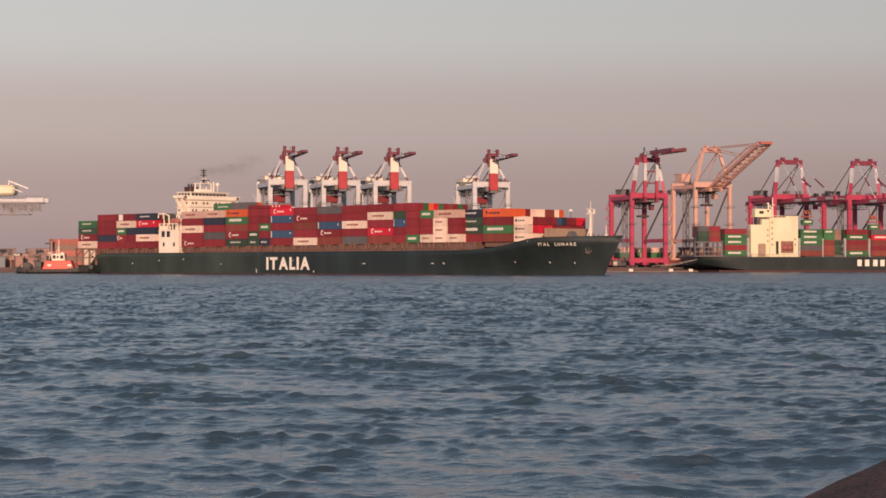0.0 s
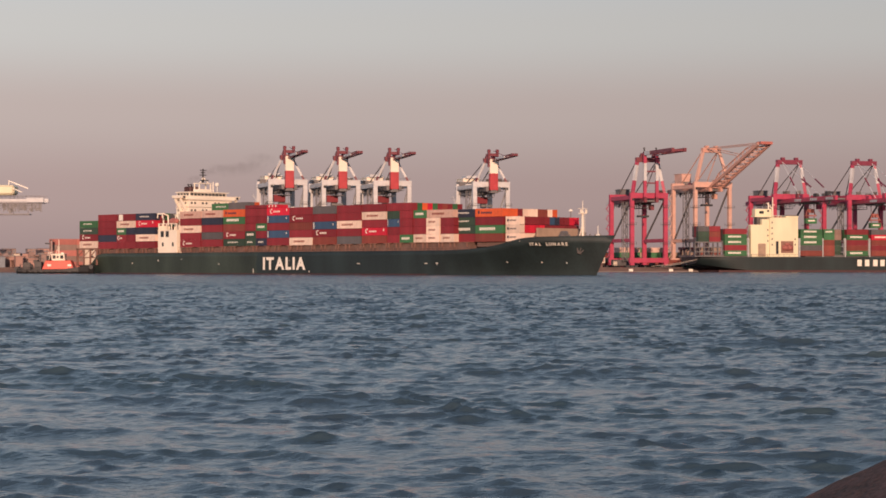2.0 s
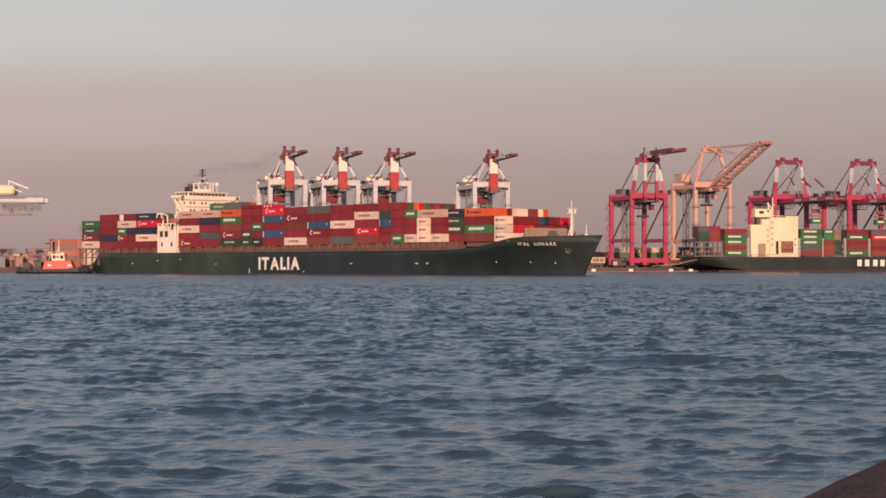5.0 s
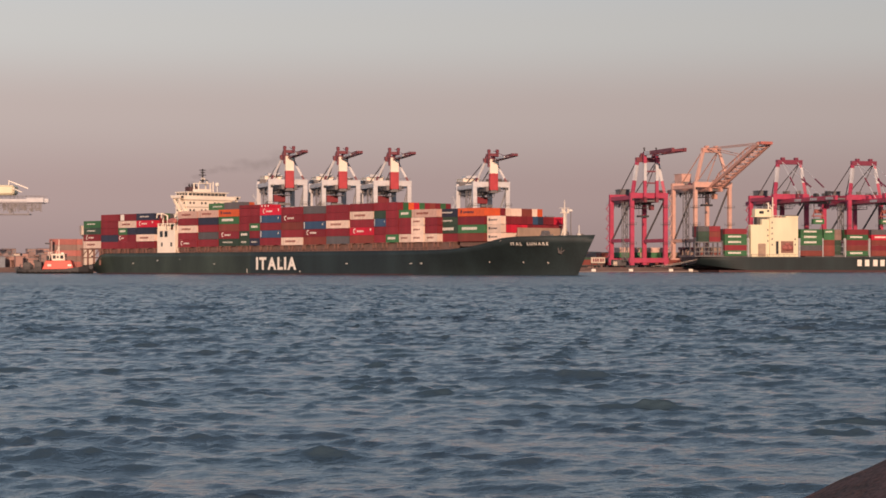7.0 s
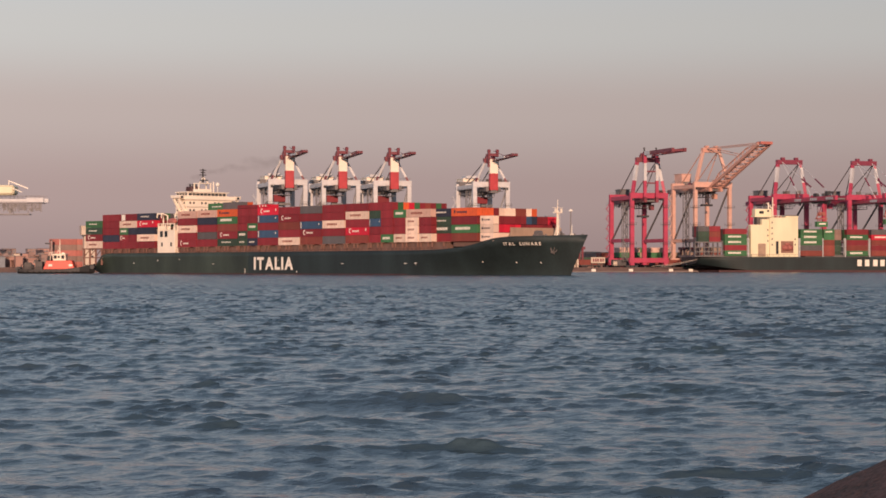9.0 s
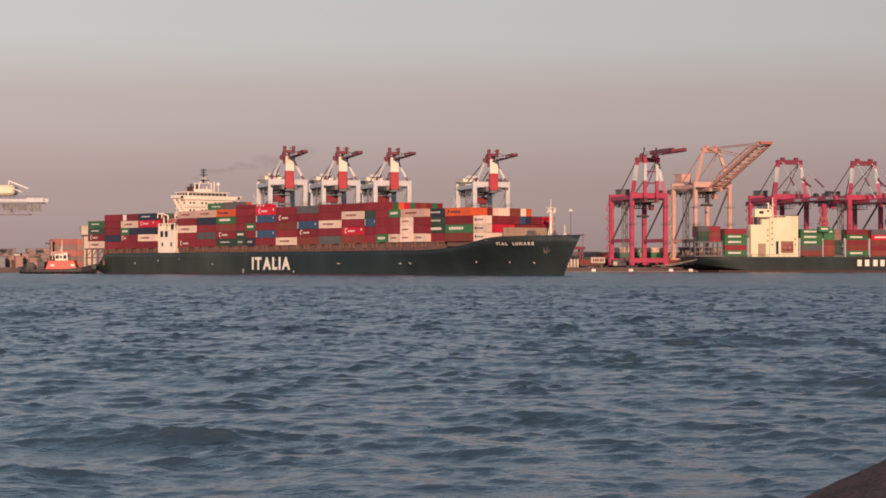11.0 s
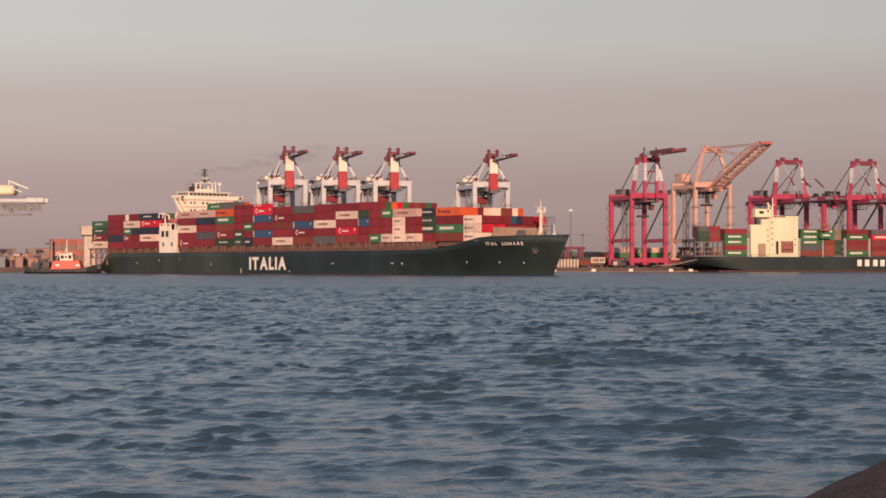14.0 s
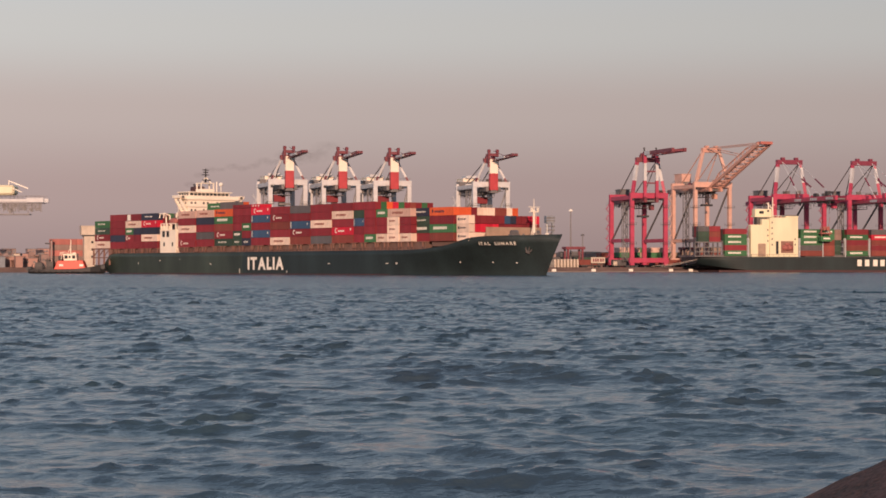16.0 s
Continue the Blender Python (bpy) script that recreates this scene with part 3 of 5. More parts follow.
    for a, b in zip(rings, rings[1:]):
        for k in range(10):
            bm.faces.new((a[k], a[(k + 1) % 10], b[(k + 1) % 10], b[k]))
    part("lifeboat", bm, BOX["s"], ship, "faded salmon enclosed lifeboat", smooth=True, at=pose(56.4, 1.6, 20.3) @ Matrix.Diagonal((0.85, 0.85, 0.95, 1)))
    bm = bmesh.new()
    for x in (50.4, 53.4, 62.6):
        tube(bm, (x, 3.6, 17.7), (x, 3.4, 22.6), 0.28)
        tube(bm, (x, 3.4, 22.6), (x, 0.8, 23.4), 0.26)
        tube(bm, (x, 0.8, 23.4), (x, 0.5, 21.6), 0.2)
    beam(bm, (50.4, 0.7, 23.3), (53.4, 0.7, 23.3), 0.5)
    for x in (50.7, 53.0, 55.6, 58.6, 61.6):
        box(bm, x, x + 0.35, 0.7, 1.05, 17.0, 19.4)
    box(bm, 50.7, 61.95, 0.65, 1.1, 19.2, 19.5)
    box(bm, 50.7, 54.0, 1.2, 3.9, 17.0, 18.6)
    part("davit", bm, M_WHITE, ship, "white lifeboat davits")


def make_deck_gear(ship):
    # hatch coaming, side posts and lashing bridges under the boxes
    for x, z0, tiers in BAYS[1:]:
        bm = bmesh.new()
        box(bm, x - 0.2, x + (12.4 if x < 230 else 6.4), 1.1 if x < 229 else 4.6, 30.9 if x < 229 else 27.6, 8.1 if x < 215 else 9.35, z0 - 0.12)
        if x > 230:
            bm.clear()
            box(bm, x, x + 6.0, 6.4, 25.8, 9.6, z0 - 0.12)
        part("hatch_coaming", bm, M_COAM, ship, "rust-brown hatch coaming")
    post = bmesh.new()
    box(post, -0.22, 0.22, 0.15, 0.6, 0, 1.62)
    box(post, -1.2, 1.2, 0.1, 2.5, 1.50, 1.75)
    post_me = finish("lashing_post", post, M_RUST)
    for x, z0, tiers in BAYS[1:-2]:
        for dx in (0.4, 4.1, 6.1, 11.8):
            shared("lashing_post", post_me, ship, pose(x + dx, 0, z0 - 1.78))
    bm = bmesh.new()
    box(bm, 12, 50, 0.08, 0.16, 9.02, 9.10)
    box(bm, 64, 214, 0.08, 0.16, 9.12, 9.20)
    k = 12.0
    while k < 214:
        if not 50 < k < 64:
            box(bm, k, k + 0.10, 0.06, 0.16, 8.0, 9.15)
        k += 2.0
    part("side_rail", bm, M_RUST, ship, "rusty deck-edge railing")
    # open mooring deck under the last bay
    bm = bmesh.new()
    box(bm, -3.0, 13.0, 0.2, 32.0, 9.7, 10.2)
    for x in (-2.6, 1.6, 6.0, 10.4):
        for y in (0.5, 31.2):
            box(bm, x, x + 0.6, y, y + 0.6, 3.4, 9.8)
        beam(bm, (x, 0.7, 6.6), (x + 4.2, 0.7, 9.4), 0.3)
    box(bm, -2.8, 12, 0.4, 0.7, 6.2, 6.6)
    box(bm, 6, 13, 4, 28, 3.4, 9.7)
    part("stern_frame", bm, M_RUST, ship, "rust-brown frame over the open mooring deck", 0.03)
    # bow: breakwater, foremast, jackstaff, windlass, anchor
    bm = bmesh.new()
    box(bm, 243.6, 244.0, 4.6, 27.6, 12.2, 15.3)
    for y in range(6, 28, 3):
        beam(bm, (243.6, y, 14.9), (241.4, y, 12.4), 0.25)
    part("breakwater", bm, M_TAN, ship, "tan steel spray breakwater", 0.03)
    bm = bmesh.new()
    tube(bm, (253.6, 16.1, 12.5), (253.6, 16.1, 20.6), 0.46, 0.36)
    tube(bm, (253.6, 16.1, 20.6), (253.6, 16.1, 24.2), 0.14, 0.08)
    box(bm, 253.0, 254.2, 14.6, 17.6, 19.9, 20.2)
    box(bm, 253.4, 253.8, 13.9, 18.3, 21.5, 21.65)
    beam(bm, (254.0, 14.8, 20.2), (254.0, 14.8, 21.3), 0.5)
    beam(bm, (254.0, 17.4, 20.2), (254.0, 17.4, 21.3), 0.5)
    beam(bm, (252.2, 16.1, 12.5), (253.4, 16.1, 16.0), 0.3)
    for dy in (-0.45, 0.45):
        beam(bm, (254.1, 16.1 + dy, 12.5), (254.1, 16.1 + dy, 20), 0.08)
    part("foremast", bm, M_WHITE, ship, "cream foremast with a crosstree and lamps")
    bm = bmesh.new()
    tube(bm, (260.8, 15.2, 12.7), (260.8, 15.2, 16.0), 0.16, 0.10)
    box(bm, 260.4, 261.2, 14.8, 15.6, 12.7, 13.2)
    part("jackstaff", bm, M_LETTER, ship, "white jackstaff")
    for x, y in ((250.0, 11), (250.0, 20)):
        bm = bmesh.new()
        tube(bm, (x, y - 1.2, 13.4), (x, y + 1.2, 13.4), 0.9, 0.9, 12)
        box(bm, x - 1.0, x + 1.0, y - 1.6, y + 1.6, 12.4, 13.0)
        part("windlass", bm, M_STEEL, ship, "grey anchor windlass")
    for x in (246, 257, 259):
        for y in (13.4, 18.4):
            bm = bmesh.new()
            tube(bm, (x, y, 12.4), (x, y, 13.3), 0.3)
            part("bollard", bm, M_STEEL, ship)
    ax, az = 256.4, 8.0
    ay = hull_y(ax, az)
    turn = math.degrees(math.atan2(hull_y(ax + 1, az) - ay, 1))
    bm = bmesh.new()
    tube(bm, (0, -0.2, -1.2), (0, -0.5, 1.1), 0.22)
    for sx in (-1, 1):
        beam(bm, (0, -0.5, -1.2), (sx * 1.15, -0.7, -0.1), 0.42, 0.5)
        beam(bm, (sx * 1.15, -0.7, -0.1), (sx * 1.3, -0.7, 0.6), 0.26, 0.4)
    tube(bm, (-0.9, -0.3, -1.3), (0.9, -0.3, -1.3), 0.3)
    part("anchor", bm, M_DARKSTEEL, ship, "dull grey stockless anchor in its pocket", at=pose(ax, ay - 0.2, az, 0, 20, turn) @ Matrix.Diagonal((0.8, 0.8, 0.8, 1)))
    # white draught and thruster marks
    bm = bmesh.new()
    for x, z, w, h in ((108.1, 0.4, 0.3, 1.6), (138.8, 0.7, 0.35, 0.6), (87.9, 3.6, 0.8, 0.25), (34.4, 3.9, 0.6, 0.4), (51.3, 4.9, 0.6, 0.4), (164.0, 3.7, 1.4, 0.22), (196.8, 3.7, 1.3, 0.22),
                       (202.2, 3.4, 0.25, 1.3), (201.8, 3.8, 1.0, 0.25), (128.0, 4.9, 0.3, 0.3), (66.0, 5.4, 0.4, 0.3)):
        y = hull_y(x, z) - 0.05
        box(bm, x, x + w, y, y + 0.04, z, z + h)
    for x, z in ((230.8, 4.3), (242.7, 4.2), (250.6, 4.0)):
        y = hull_y(x, z) - 0.12
        box(bm, x, x + 0.16, y, y + 0.3, z, z + 0.28)
        box(bm, x + 0.16, x + 0.36, y, y + 0.3, z - 0.26, z + 0.04)
    part("hull_mark", bm, M_LETTER, ship, "small white hull marks")


def make_ship():
    s = thing("container_ship", pose(-148.0, 825.8, 0, 0, 0, -43.08), "dark green container ship stacked with red, green and white containers", "ship")
    make_hull(s)
    make_house(s)
    make_deck_gear(s)
    make_cargo(s)
    lettering(s, "ITALIA", 4.6, 113.9, 137.1, 1.6, "large cream-white hull letter")
    lettering(s, "ITAL  LUNARE", 1.28, 242.2, 253.4, 9.55, "white name letter on the bow")
    return s


ship = make_ship()


# ---- quay line: x along the quay, y inland ----
QUAY_TURN = 16.5
QA = radians(QUAY_TURN)


def quay(s, back=0.0, z=2.4, turn=0.0):
    """A pose on the quay's crane rail, s metres along, and so far inland."""
    return pose(100 + s * math.cos(QA) - back * math.sin(QA), 1048 + s * math.sin(QA) + back * math.cos(QA), z, 0, 0, QUAY_TURN + turn)


def along(bearing, back=0.0):
    """How far along the quay a bearing (784 is straight ahead) meets the line so far inland."""
    k = (bearing - 784) / 3600
    x0, y0 = 100 - back * math.sin(QA), 1048 + back * math.cos(QA)
    return (y0 * k - x0) / (math.cos(QA) - k * math.sin(QA))


def build_quay():
    bm = bmesh.new()
    box(bm, -1400, 1600, 0, 900, -6, 0)
    ob = new("quay", finish("quay", bm, M_QUAY))
    ob.matrix_basis = quay(0, -3.5, 2.4)
    tagged(ob, "stained brown concrete quay along the far side of the harbour", "quay", kind="structure")
    # low landing stage with white fenders in front of the cranes
    bm = bmesh.new()
    box(bm, along(968, -12), along(1236, -12), 0, 6, -1, 1.1)
    st = thing("landing_stage", quay(0, -12, 0), "low brown landing stage with a pale rim at the quay foot", "landing stage")
    part("deck", bm, M_QUAY, st, "", 0.03)
    bm = bmesh.new()
    box(bm, along(968, -12), along(1236, -12), -0.25, 0.0, 0.0, 0.42)
    part("rim", bm, M_CONC, st, "grey concrete rim at the water")
    fb = bmesh.new()
    box(fb, -1.1, 1.1, -0.7, 0.0, 0.0, 1.35)
    fme = finish("fender", fb, M_LETTER, 0.1)
    for bearing in (1116, 1187, 1222, 980, 1050):
        f = shared("fender", fme, None, quay(along(bearing, -12.3), -12.26, 0.25))
        tagged(f, "white fender block on the landing stage", "fender", "fenders on the landing stage")


build_quay()


def post_pair(cr, name, a, b, w, mat, band, c_band, lo, hi):
    """A post from a to b with a white band between the heights lo and hi."""
    a, b = Vector(a), Vector(b)
    bm = bmesh.new()
    beam(bm, a, b, w)
    ob = part(name, bm, mat, cr, "", 0.05)
    if band:
        p, q = a.lerp(b, lo), a.lerp(b, hi)
        bm = bmesh.new()
        beam(bm, p, q, w + 0.06)
        part("painted_band", bm, c_band, ob, "white painted band")


def crane_fittings(cr, style, h, g, zb, front, c_leg):
    """Stairs, landings, railings, hanging cables and lamps of a portal crane."""
    rs = random.Random(int(cr.matrix_basis.translation.x * 7))
    # zigzag stair outside a landside leg
    bm = bmesh.new()
    x0, x1, n = -h - 1.1, -h - 3.1, int((zb - 8) / 2.6)
    for k in range(n):
        z = 4.8 + 2.6 * k
        a, b = (x0, x1) if k % 2 else (x1, x0)
        beam(bm, (a, g - 0.6, z), (b, g - 0.6, z + 2.6), 0.5, 0.22)
        beam(bm, (a, g - 1.0, z + 1.0), (b, g - 1.0, z + 3.6), 0.08)
        box(bm, min(b, b - 0.7), max(b, b - 0.7) + 0.7, g - 1.2, g + 0.4, z + 2.5, z + 2.62)
    tagged(part("zigzag_stair", bm, c_leg, cr, "painted zigzag stair on a leg"), kind="stuff")
    # landings round the waterside legs
    for x in (-h, h):
        for z in (12.0, 22.0, 31.0):
            bm = bmesh.new()
            box(bm, x - 1.9, x + 1.9, -1.9, 1.9, z, z + 0.18)
            for sx in (-1.85, 1.85):
                for y in (-1.85, 1.85):
                    box(bm, x + sx - 0.05, x + sx + 0.05, y - 0.05, y + 0.05, z, z + 1.1)
            box(bm, x - 1.9, x + 1.9, -1.9, -1.82, z + 1.0, z + 1.1)
            part("landing", bm, M_DARKSTEEL, cr, "dark steel landing with a railing")
    # cable loops under the girders
    bm = bmesh.new()
    y = front + 3.0
    while y < g + 14:
        drop = rs.uniform(0.9, 2.8)
        beam(bm, (-4.4, y, zb - 3.6), (-4.4, y + 0.8, zb - 3.6 - drop), 0.14)
        beam(bm, (-4.4, y + 0.8, zb - 3.6 - drop), (-4.4, y + 1.6, zb - 3.6), 0.14)
        y += 1.7
    part("cable_loops", bm, M_STEEL if style == "fold" else M_DARK, cr, "cable loops under the girder")
    # lower catwalk on hangers
    bm = bmesh.new()
    box(bm, -2.6, 2.6, 2.0, g - 2.0, zb - 6.3, zb - 6.1)
    for k in range(7):
        yy = 2.5 + k * (g - 5.0) / 6.0
        for sx in (-2.5, 2.5):
            beam(bm, (sx, yy, zb - 6.2), (sx, yy, zb - 3.6), 0.14)
    for sx in (-2.6, 2.6):
        box(bm, sx - 0.06, sx + 0.06, 2.0, g - 2.0, zb - 5.2, zb - 5.08)
    part("catwalk", bm, M_STEEL if style == "fold" else M_DARKSTEEL, cr, "weathered catwalk hung below the girders")
    # railings on the portal beams
    for y in (-0.95, g - 0.95):
        bm = bmesh.new()
        k = -h - 0.8
        while k < h + 0.9:
            box(bm, k, k + 0.08, y, y + 0.08, zb + 1.4, zb + 2.5)
            k += 1.5
        box(bm, -h - 0.8, h + 0.8, y, y + 0.08, zb + 2.4, zb + 2.5)
        part("beam_railing", bm, M_STEEL, cr)
    # lamps and cabinets along the beams
    for k in range(6):
        x = rs.uniform(-h, h)
        bm = bmesh.new()
        if k % 2:
            box(bm, x - 0.5, x + 0.5, -1.7, -1.05, zb - 2.6, zb - 1.5)
            part("lamp_box", bm, M_DARK, cr)
        else:
            w = rs.uniform(0.8, 2.0)
            box(bm, x - w, x + w, 0.2, 1.0, zb + 1.4, zb + 1.4 + rs.uniform(0.7, 1.9))
            part("switch_cabinet", bm, rs.choice((M_STEEL, M_DARKSTEEL, c_leg)), cr, "", 0.04)


HOISTS = []


def gantry_crane(at, label, style, c_leg, c_top, c_band, house, zb=38.0, apex=61.0, wid=18.6, g=29.0):
    """A ship-to-shore crane: x along the quay, y inland. style: fold, twin, down or luff, by the state of its boom."""
    cr = thing("gantry_crane", at, label, "crane", "quay cranes")
    h = wid / 2
    for x in (-h, h):
        for y in (0, g):
            bm = bmesh.new()
            beam(bm, (x, y, 1.0), (x, y, zb), 1.8 if style == "luff" else 2.15, 1.9)
            leg = part("leg", bm, c_leg, cr, "", 0.1)
            bm = bmesh.new()
            for dx in (-2.2, 0, 2.2):
                box(bm, x + dx - 0.9, x + dx + 0.9, y - 0.6, y + 0.6, 0.0, 1.1)
            part("wheel_bogie", bm, M_DARK, leg)
        bm = bmesh.new()
        beam(bm, (x, g - 1.0, 14.0), (x, 1.0, zb - 2), 0.7)
        part("brace", bm, M_STEEL if style != "fold" else c_leg, cr)
        bm = bmesh.new()
        box(bm, x - 0.8, x + 0.8, 1, g - 1, 13.0, 14.8)
        part("tie_beam", bm, c_leg, cr, "", 0.06)
        bm = bmesh.new()
        box(bm, x - 0.8, x + 0.8, 1, g - 1, zb - 2.0, zb)
        part("side_beam", bm, c_leg, cr, "", 0.06)
    for y in (0, g):
        bm = bmesh.new()
        box(bm, -h - 1.6, h + 1.6, y - 0.9, y + 0.9, 2.4, 4.8)
        part("sill_beam", bm, c_leg, cr, "", 0.1)
        bm = bmesh.new()
        box(bm, -h - 1.1, h + 1.1, y - 1.05, y + 1.05, zb - 1.4, zb + 1.4)
        part("portal_beam", bm, c_leg, cr, "", 0.1)
    mh = 6.6 if style == "luff" else 4.2
    front = -58 if style == "down" else -4
    for x in (-3.2, 3.2):
        bm = bmesh.new()
        box(bm, x - 0.75, x + 0.75, front, g + 18, zb - 3.6, zb - 1.2)
        part("girder", bm, M_STEEL if style == "fold" else c_top, cr, "", 0.06)
    bm = bmesh.new()
    for y in range(int(front) + 2, int(g) + 18, 4):
        box(bm, -3.2, 3.2, y, y + 0.5, zb - 3.2, zb - 2.4)
    for sx in (-4.9, 4.9):
        box(bm, sx - 0.5, sx + 0.5, front, g + 18, zb - 3.5, zb - 3.4)
        box(bm, sx - 0.05, sx + 0.05, front, g + 18, zb - 2.4, zb - 2.3)
        for y in range(int(front), int(g) + 18, 3):
            box(bm, sx - 0.05, sx + 0.05, y, y + 0.1, zb - 3.4, zb - 2.3)
    part("walkway", bm, M_STEEL, cr, "grey walkways with railings")
    bm = bmesh.new()
    hx, hy = {"fold": (4.6, 16), "luff": (2.8, 12)}.get(style, (2.7, 11))
    box(bm, -hx, hx, g + 4, g + hy, zb - 1.0, zb + mh)
    box(bm, -hx - 0.3, hx + 0.3, g + 3.7, g + hy + 0.3, zb + mh, zb + mh + 0.3)
    hs = part("machinery_house", bm, house, cr, "", 0.1)
    bm = bmesh.new()
    box(bm, -hx + 0.8, hx - 0.8, g + 3.94, g + 4.06, zb + 1.6, zb + 2.5)
    part("louvre", bm, M_STEEL, hs)
    crane_fittings(cr, style, h, g, zb, front, c_leg)
    # switch boxes, winches and lamps on the girder
    rs = random.Random(int(at.translation.x))
    for k in range(9 if style != "fold" else 4):
        y0, w = rs.uniform(front + 2, g + 2), rs.uniform(1.2, 3.6)
        bm = bmesh.new()
        side_x = rs.choice((-3.2, 3.2))
        box(bm, side_x - 0.9, side_x + 0.9, y0, y0 + w, zb - 1.25, zb - 1.2 + rs.uniform(0.8, 2.6))
        part("equipment_box", bm, rs.choice((M_DARK, M_STEEL, c_top, M_CRMAR) if style != "fold" else (M_STEEL, M_CRWHITE)), cr, "", 0.05)
    for k in range(3):
        bm = bmesh.new()
        y0 = front + 4 + k * (g + 10 - front) / 3.0
        box(bm, -4.9, -4.5, y0, y0 + 1.4, zb - 5.4, zb - 3.5)
        part("floodlight", bm, M_DARK, cr)
    # trolley and cab
    ty = {"down": 0.0, "luff": 6.0}.get(style, 8.0)
    bm = bmesh.new()
    box(bm, -3.6, 3.6, ty - 3, ty + 3, zb - 4.6, zb - 3.65)
    for sx in (-2.4, 2.4):
        beam(bm, (sx, ty, zb - 4.6), (sx * 0.9, ty, zb - 10), 0.12)
    if style != "down":
        box(bm, -3.0, 3.0, ty - 1.2, ty + 1.2, zb - 11.0, zb - 10)
    tr = part("trolley", bm, M_STEEL if style == "fold" else M_DARK, cr, "steel trolley with hanging spreader")
    if style != "fold":
        bm = bmesh.new()
        box(bm, 3.7, 5.9, ty - 1.2, ty + 1.2, zb - 7.2, zb - 4.4)
        part("cab", bm, c_top, tr, "", 0.1)
    # stair tower on one leg
    bm = bmesh.new()
    sx, sy = -h - 0.4, 9.0
    for dx in (-1.1, 1.1):
        for dy in (-1.1, 1.1):
            box(bm, sx + dx - 0.16, sx + dx + 0.16, sy + dy - 0.16, sy + dy + 0.16, 3.0, zb - 3.0)
    for k in range(int((zb - 6) / 3)):
        z = 3.5 + k * 3
        box(bm, sx - 1.2, sx + 1.2, sy - 1.2, sy + 1.2, z, z + 0.12)
        e = 1.0 if k % 2 else -1.0
        beam(bm, (sx - e, sy - 1, z), (sx + e, sy - 1, z + 3), 0.34)
    part("stair_tower", bm, M_STEEL, cr, "grey steel stair tower")
    # A-frame
    zt = apex - 7 if style in ("fold", "twin") else apex - 2
    ax = {"fold": 2.6, "twin": 5.6, "down": 6.4, "luff": 4.6}[style]
    for sgn in (-1, 1):
        post_pair(cr, "a_frame_post", (sgn * (h - 0.4), 0, zb + 1), (sgn * ax, 1.5, zt), 0.95 if style == "fold" else 1.5, c_leg if style != "fold" else c_top, style != "luff", c_band if style != "fold" else M_CRWHITE, *((0.20, 0.96) if style == "fold" else (0.38, 0.84)))
        bm = bmesh.new()
        tube(bm, (sgn * ax, 2.0, zt), (sgn * 4.2, g + 3, zb + 0.5), 0.30, n=6)
        tube(bm, (sgn * ax, 2.0, zt), (sgn * 3.4, g * 0.55, zb), 0.26, n=6)
        part("back_stay", bm, M_STEEL if style != "luff" else c_top, cr)
    bm = bmesh.new()
    box(bm, -ax - 0.9, ax + 0.9, 0.4, 2.6, zt - 1.2, zt + 1.2)
    for sx in (-ax * 0.6, ax * 0.6):
        box(bm, sx - 0.9, sx + 0.9, 0.2, 2.4, zt + 1.2, zt + 2.4)
        if style in ("fold", "twin"):
            tube(bm, (sx - 0.6, 1.3, zt + 2.6), (sx + 0.6, 1.3, zt + 2.6), 0.9, 0.9, 12)
    part("apex_beam", bm, M_CRDARK if style == "down" else c_top, cr, "", 0.05)
    if style == "fold":
        # inner boom raised upright, outer boom folded level
        bm = bmesh.new()
        box(bm, -2.1, 2.1, -5.2, -2.6, zb - 3.0, zb + 5.4)
        ib = part("inner_boom", bm, c_band, cr, "red lower half of the raised boom", 0.12)
        bm = bmesh.new()
        box(bm, -2.08, 2.08, -5.18, -2.62, zb + 5.4, zb + 12.6)
        part("boom_panel", bm, M_WHITE, ib, "cream upper half of the raised boom", 0.12)
        bm = bmesh.new()
        box(bm, -2.3, 2.3, -5.6, -1.2, zb - 4.4, zb - 3.6)
        box(bm, -1.6, 1.6, -5.0, -2.6, zb - 3.6, zb - 3.02)
        part("hinge_platform", bm, M_STEEL, cr, "grey hinge platform", 0.06)
        bm = bmesh.new()
        for sx in (-2.2, 2.2):
            box(bm, sx - 0.55, sx + 0.55, -4.2, -2.6, zt - 3.4, zt + 5.2)
            tube(bm, (sx - 0.7, -3.4, zt + 4.6), (sx + 0.7, -3.4, zt + 4.6), 0.9, 0.9, 10)
        box(bm, -2.6, 2.6, -4.2, -0.6, zt - 1.5, zt + 1.2)
        box(bm, -2.0, 2.0, -4.8, -3.0, zt + 2.0, zt + 3.4)
        part("boom_hinge", bm, c_top, cr, "maroon boom hinge frame", 0.08)
        bm = bmesh.new()
        truss(bm, (0.3, -4, zt + 0.0), (0.3, -37, zt + 1.0), 2.6, 1.2, 10, 0.26)
        box(bm, -0.9, 1.5, -38.4, -34.5, zt + 0.5, zt + 1.2)
        tube(bm, (0.3, -3.4, zt + 4.8), (0.3, -22, zt + 1.0), 0.14, n=6)
        ob = part("outer_boom", bm, c_top, cr, "maroon lattice outer boom folded level")
        bm = bmesh.new()
        box(bm, -1.3, 1.9, -25, -11, zt + 0.1, zt + 1.1)
        part("painted_band", bm, M_CRWHITE, ob, "pale panel on the lattice")
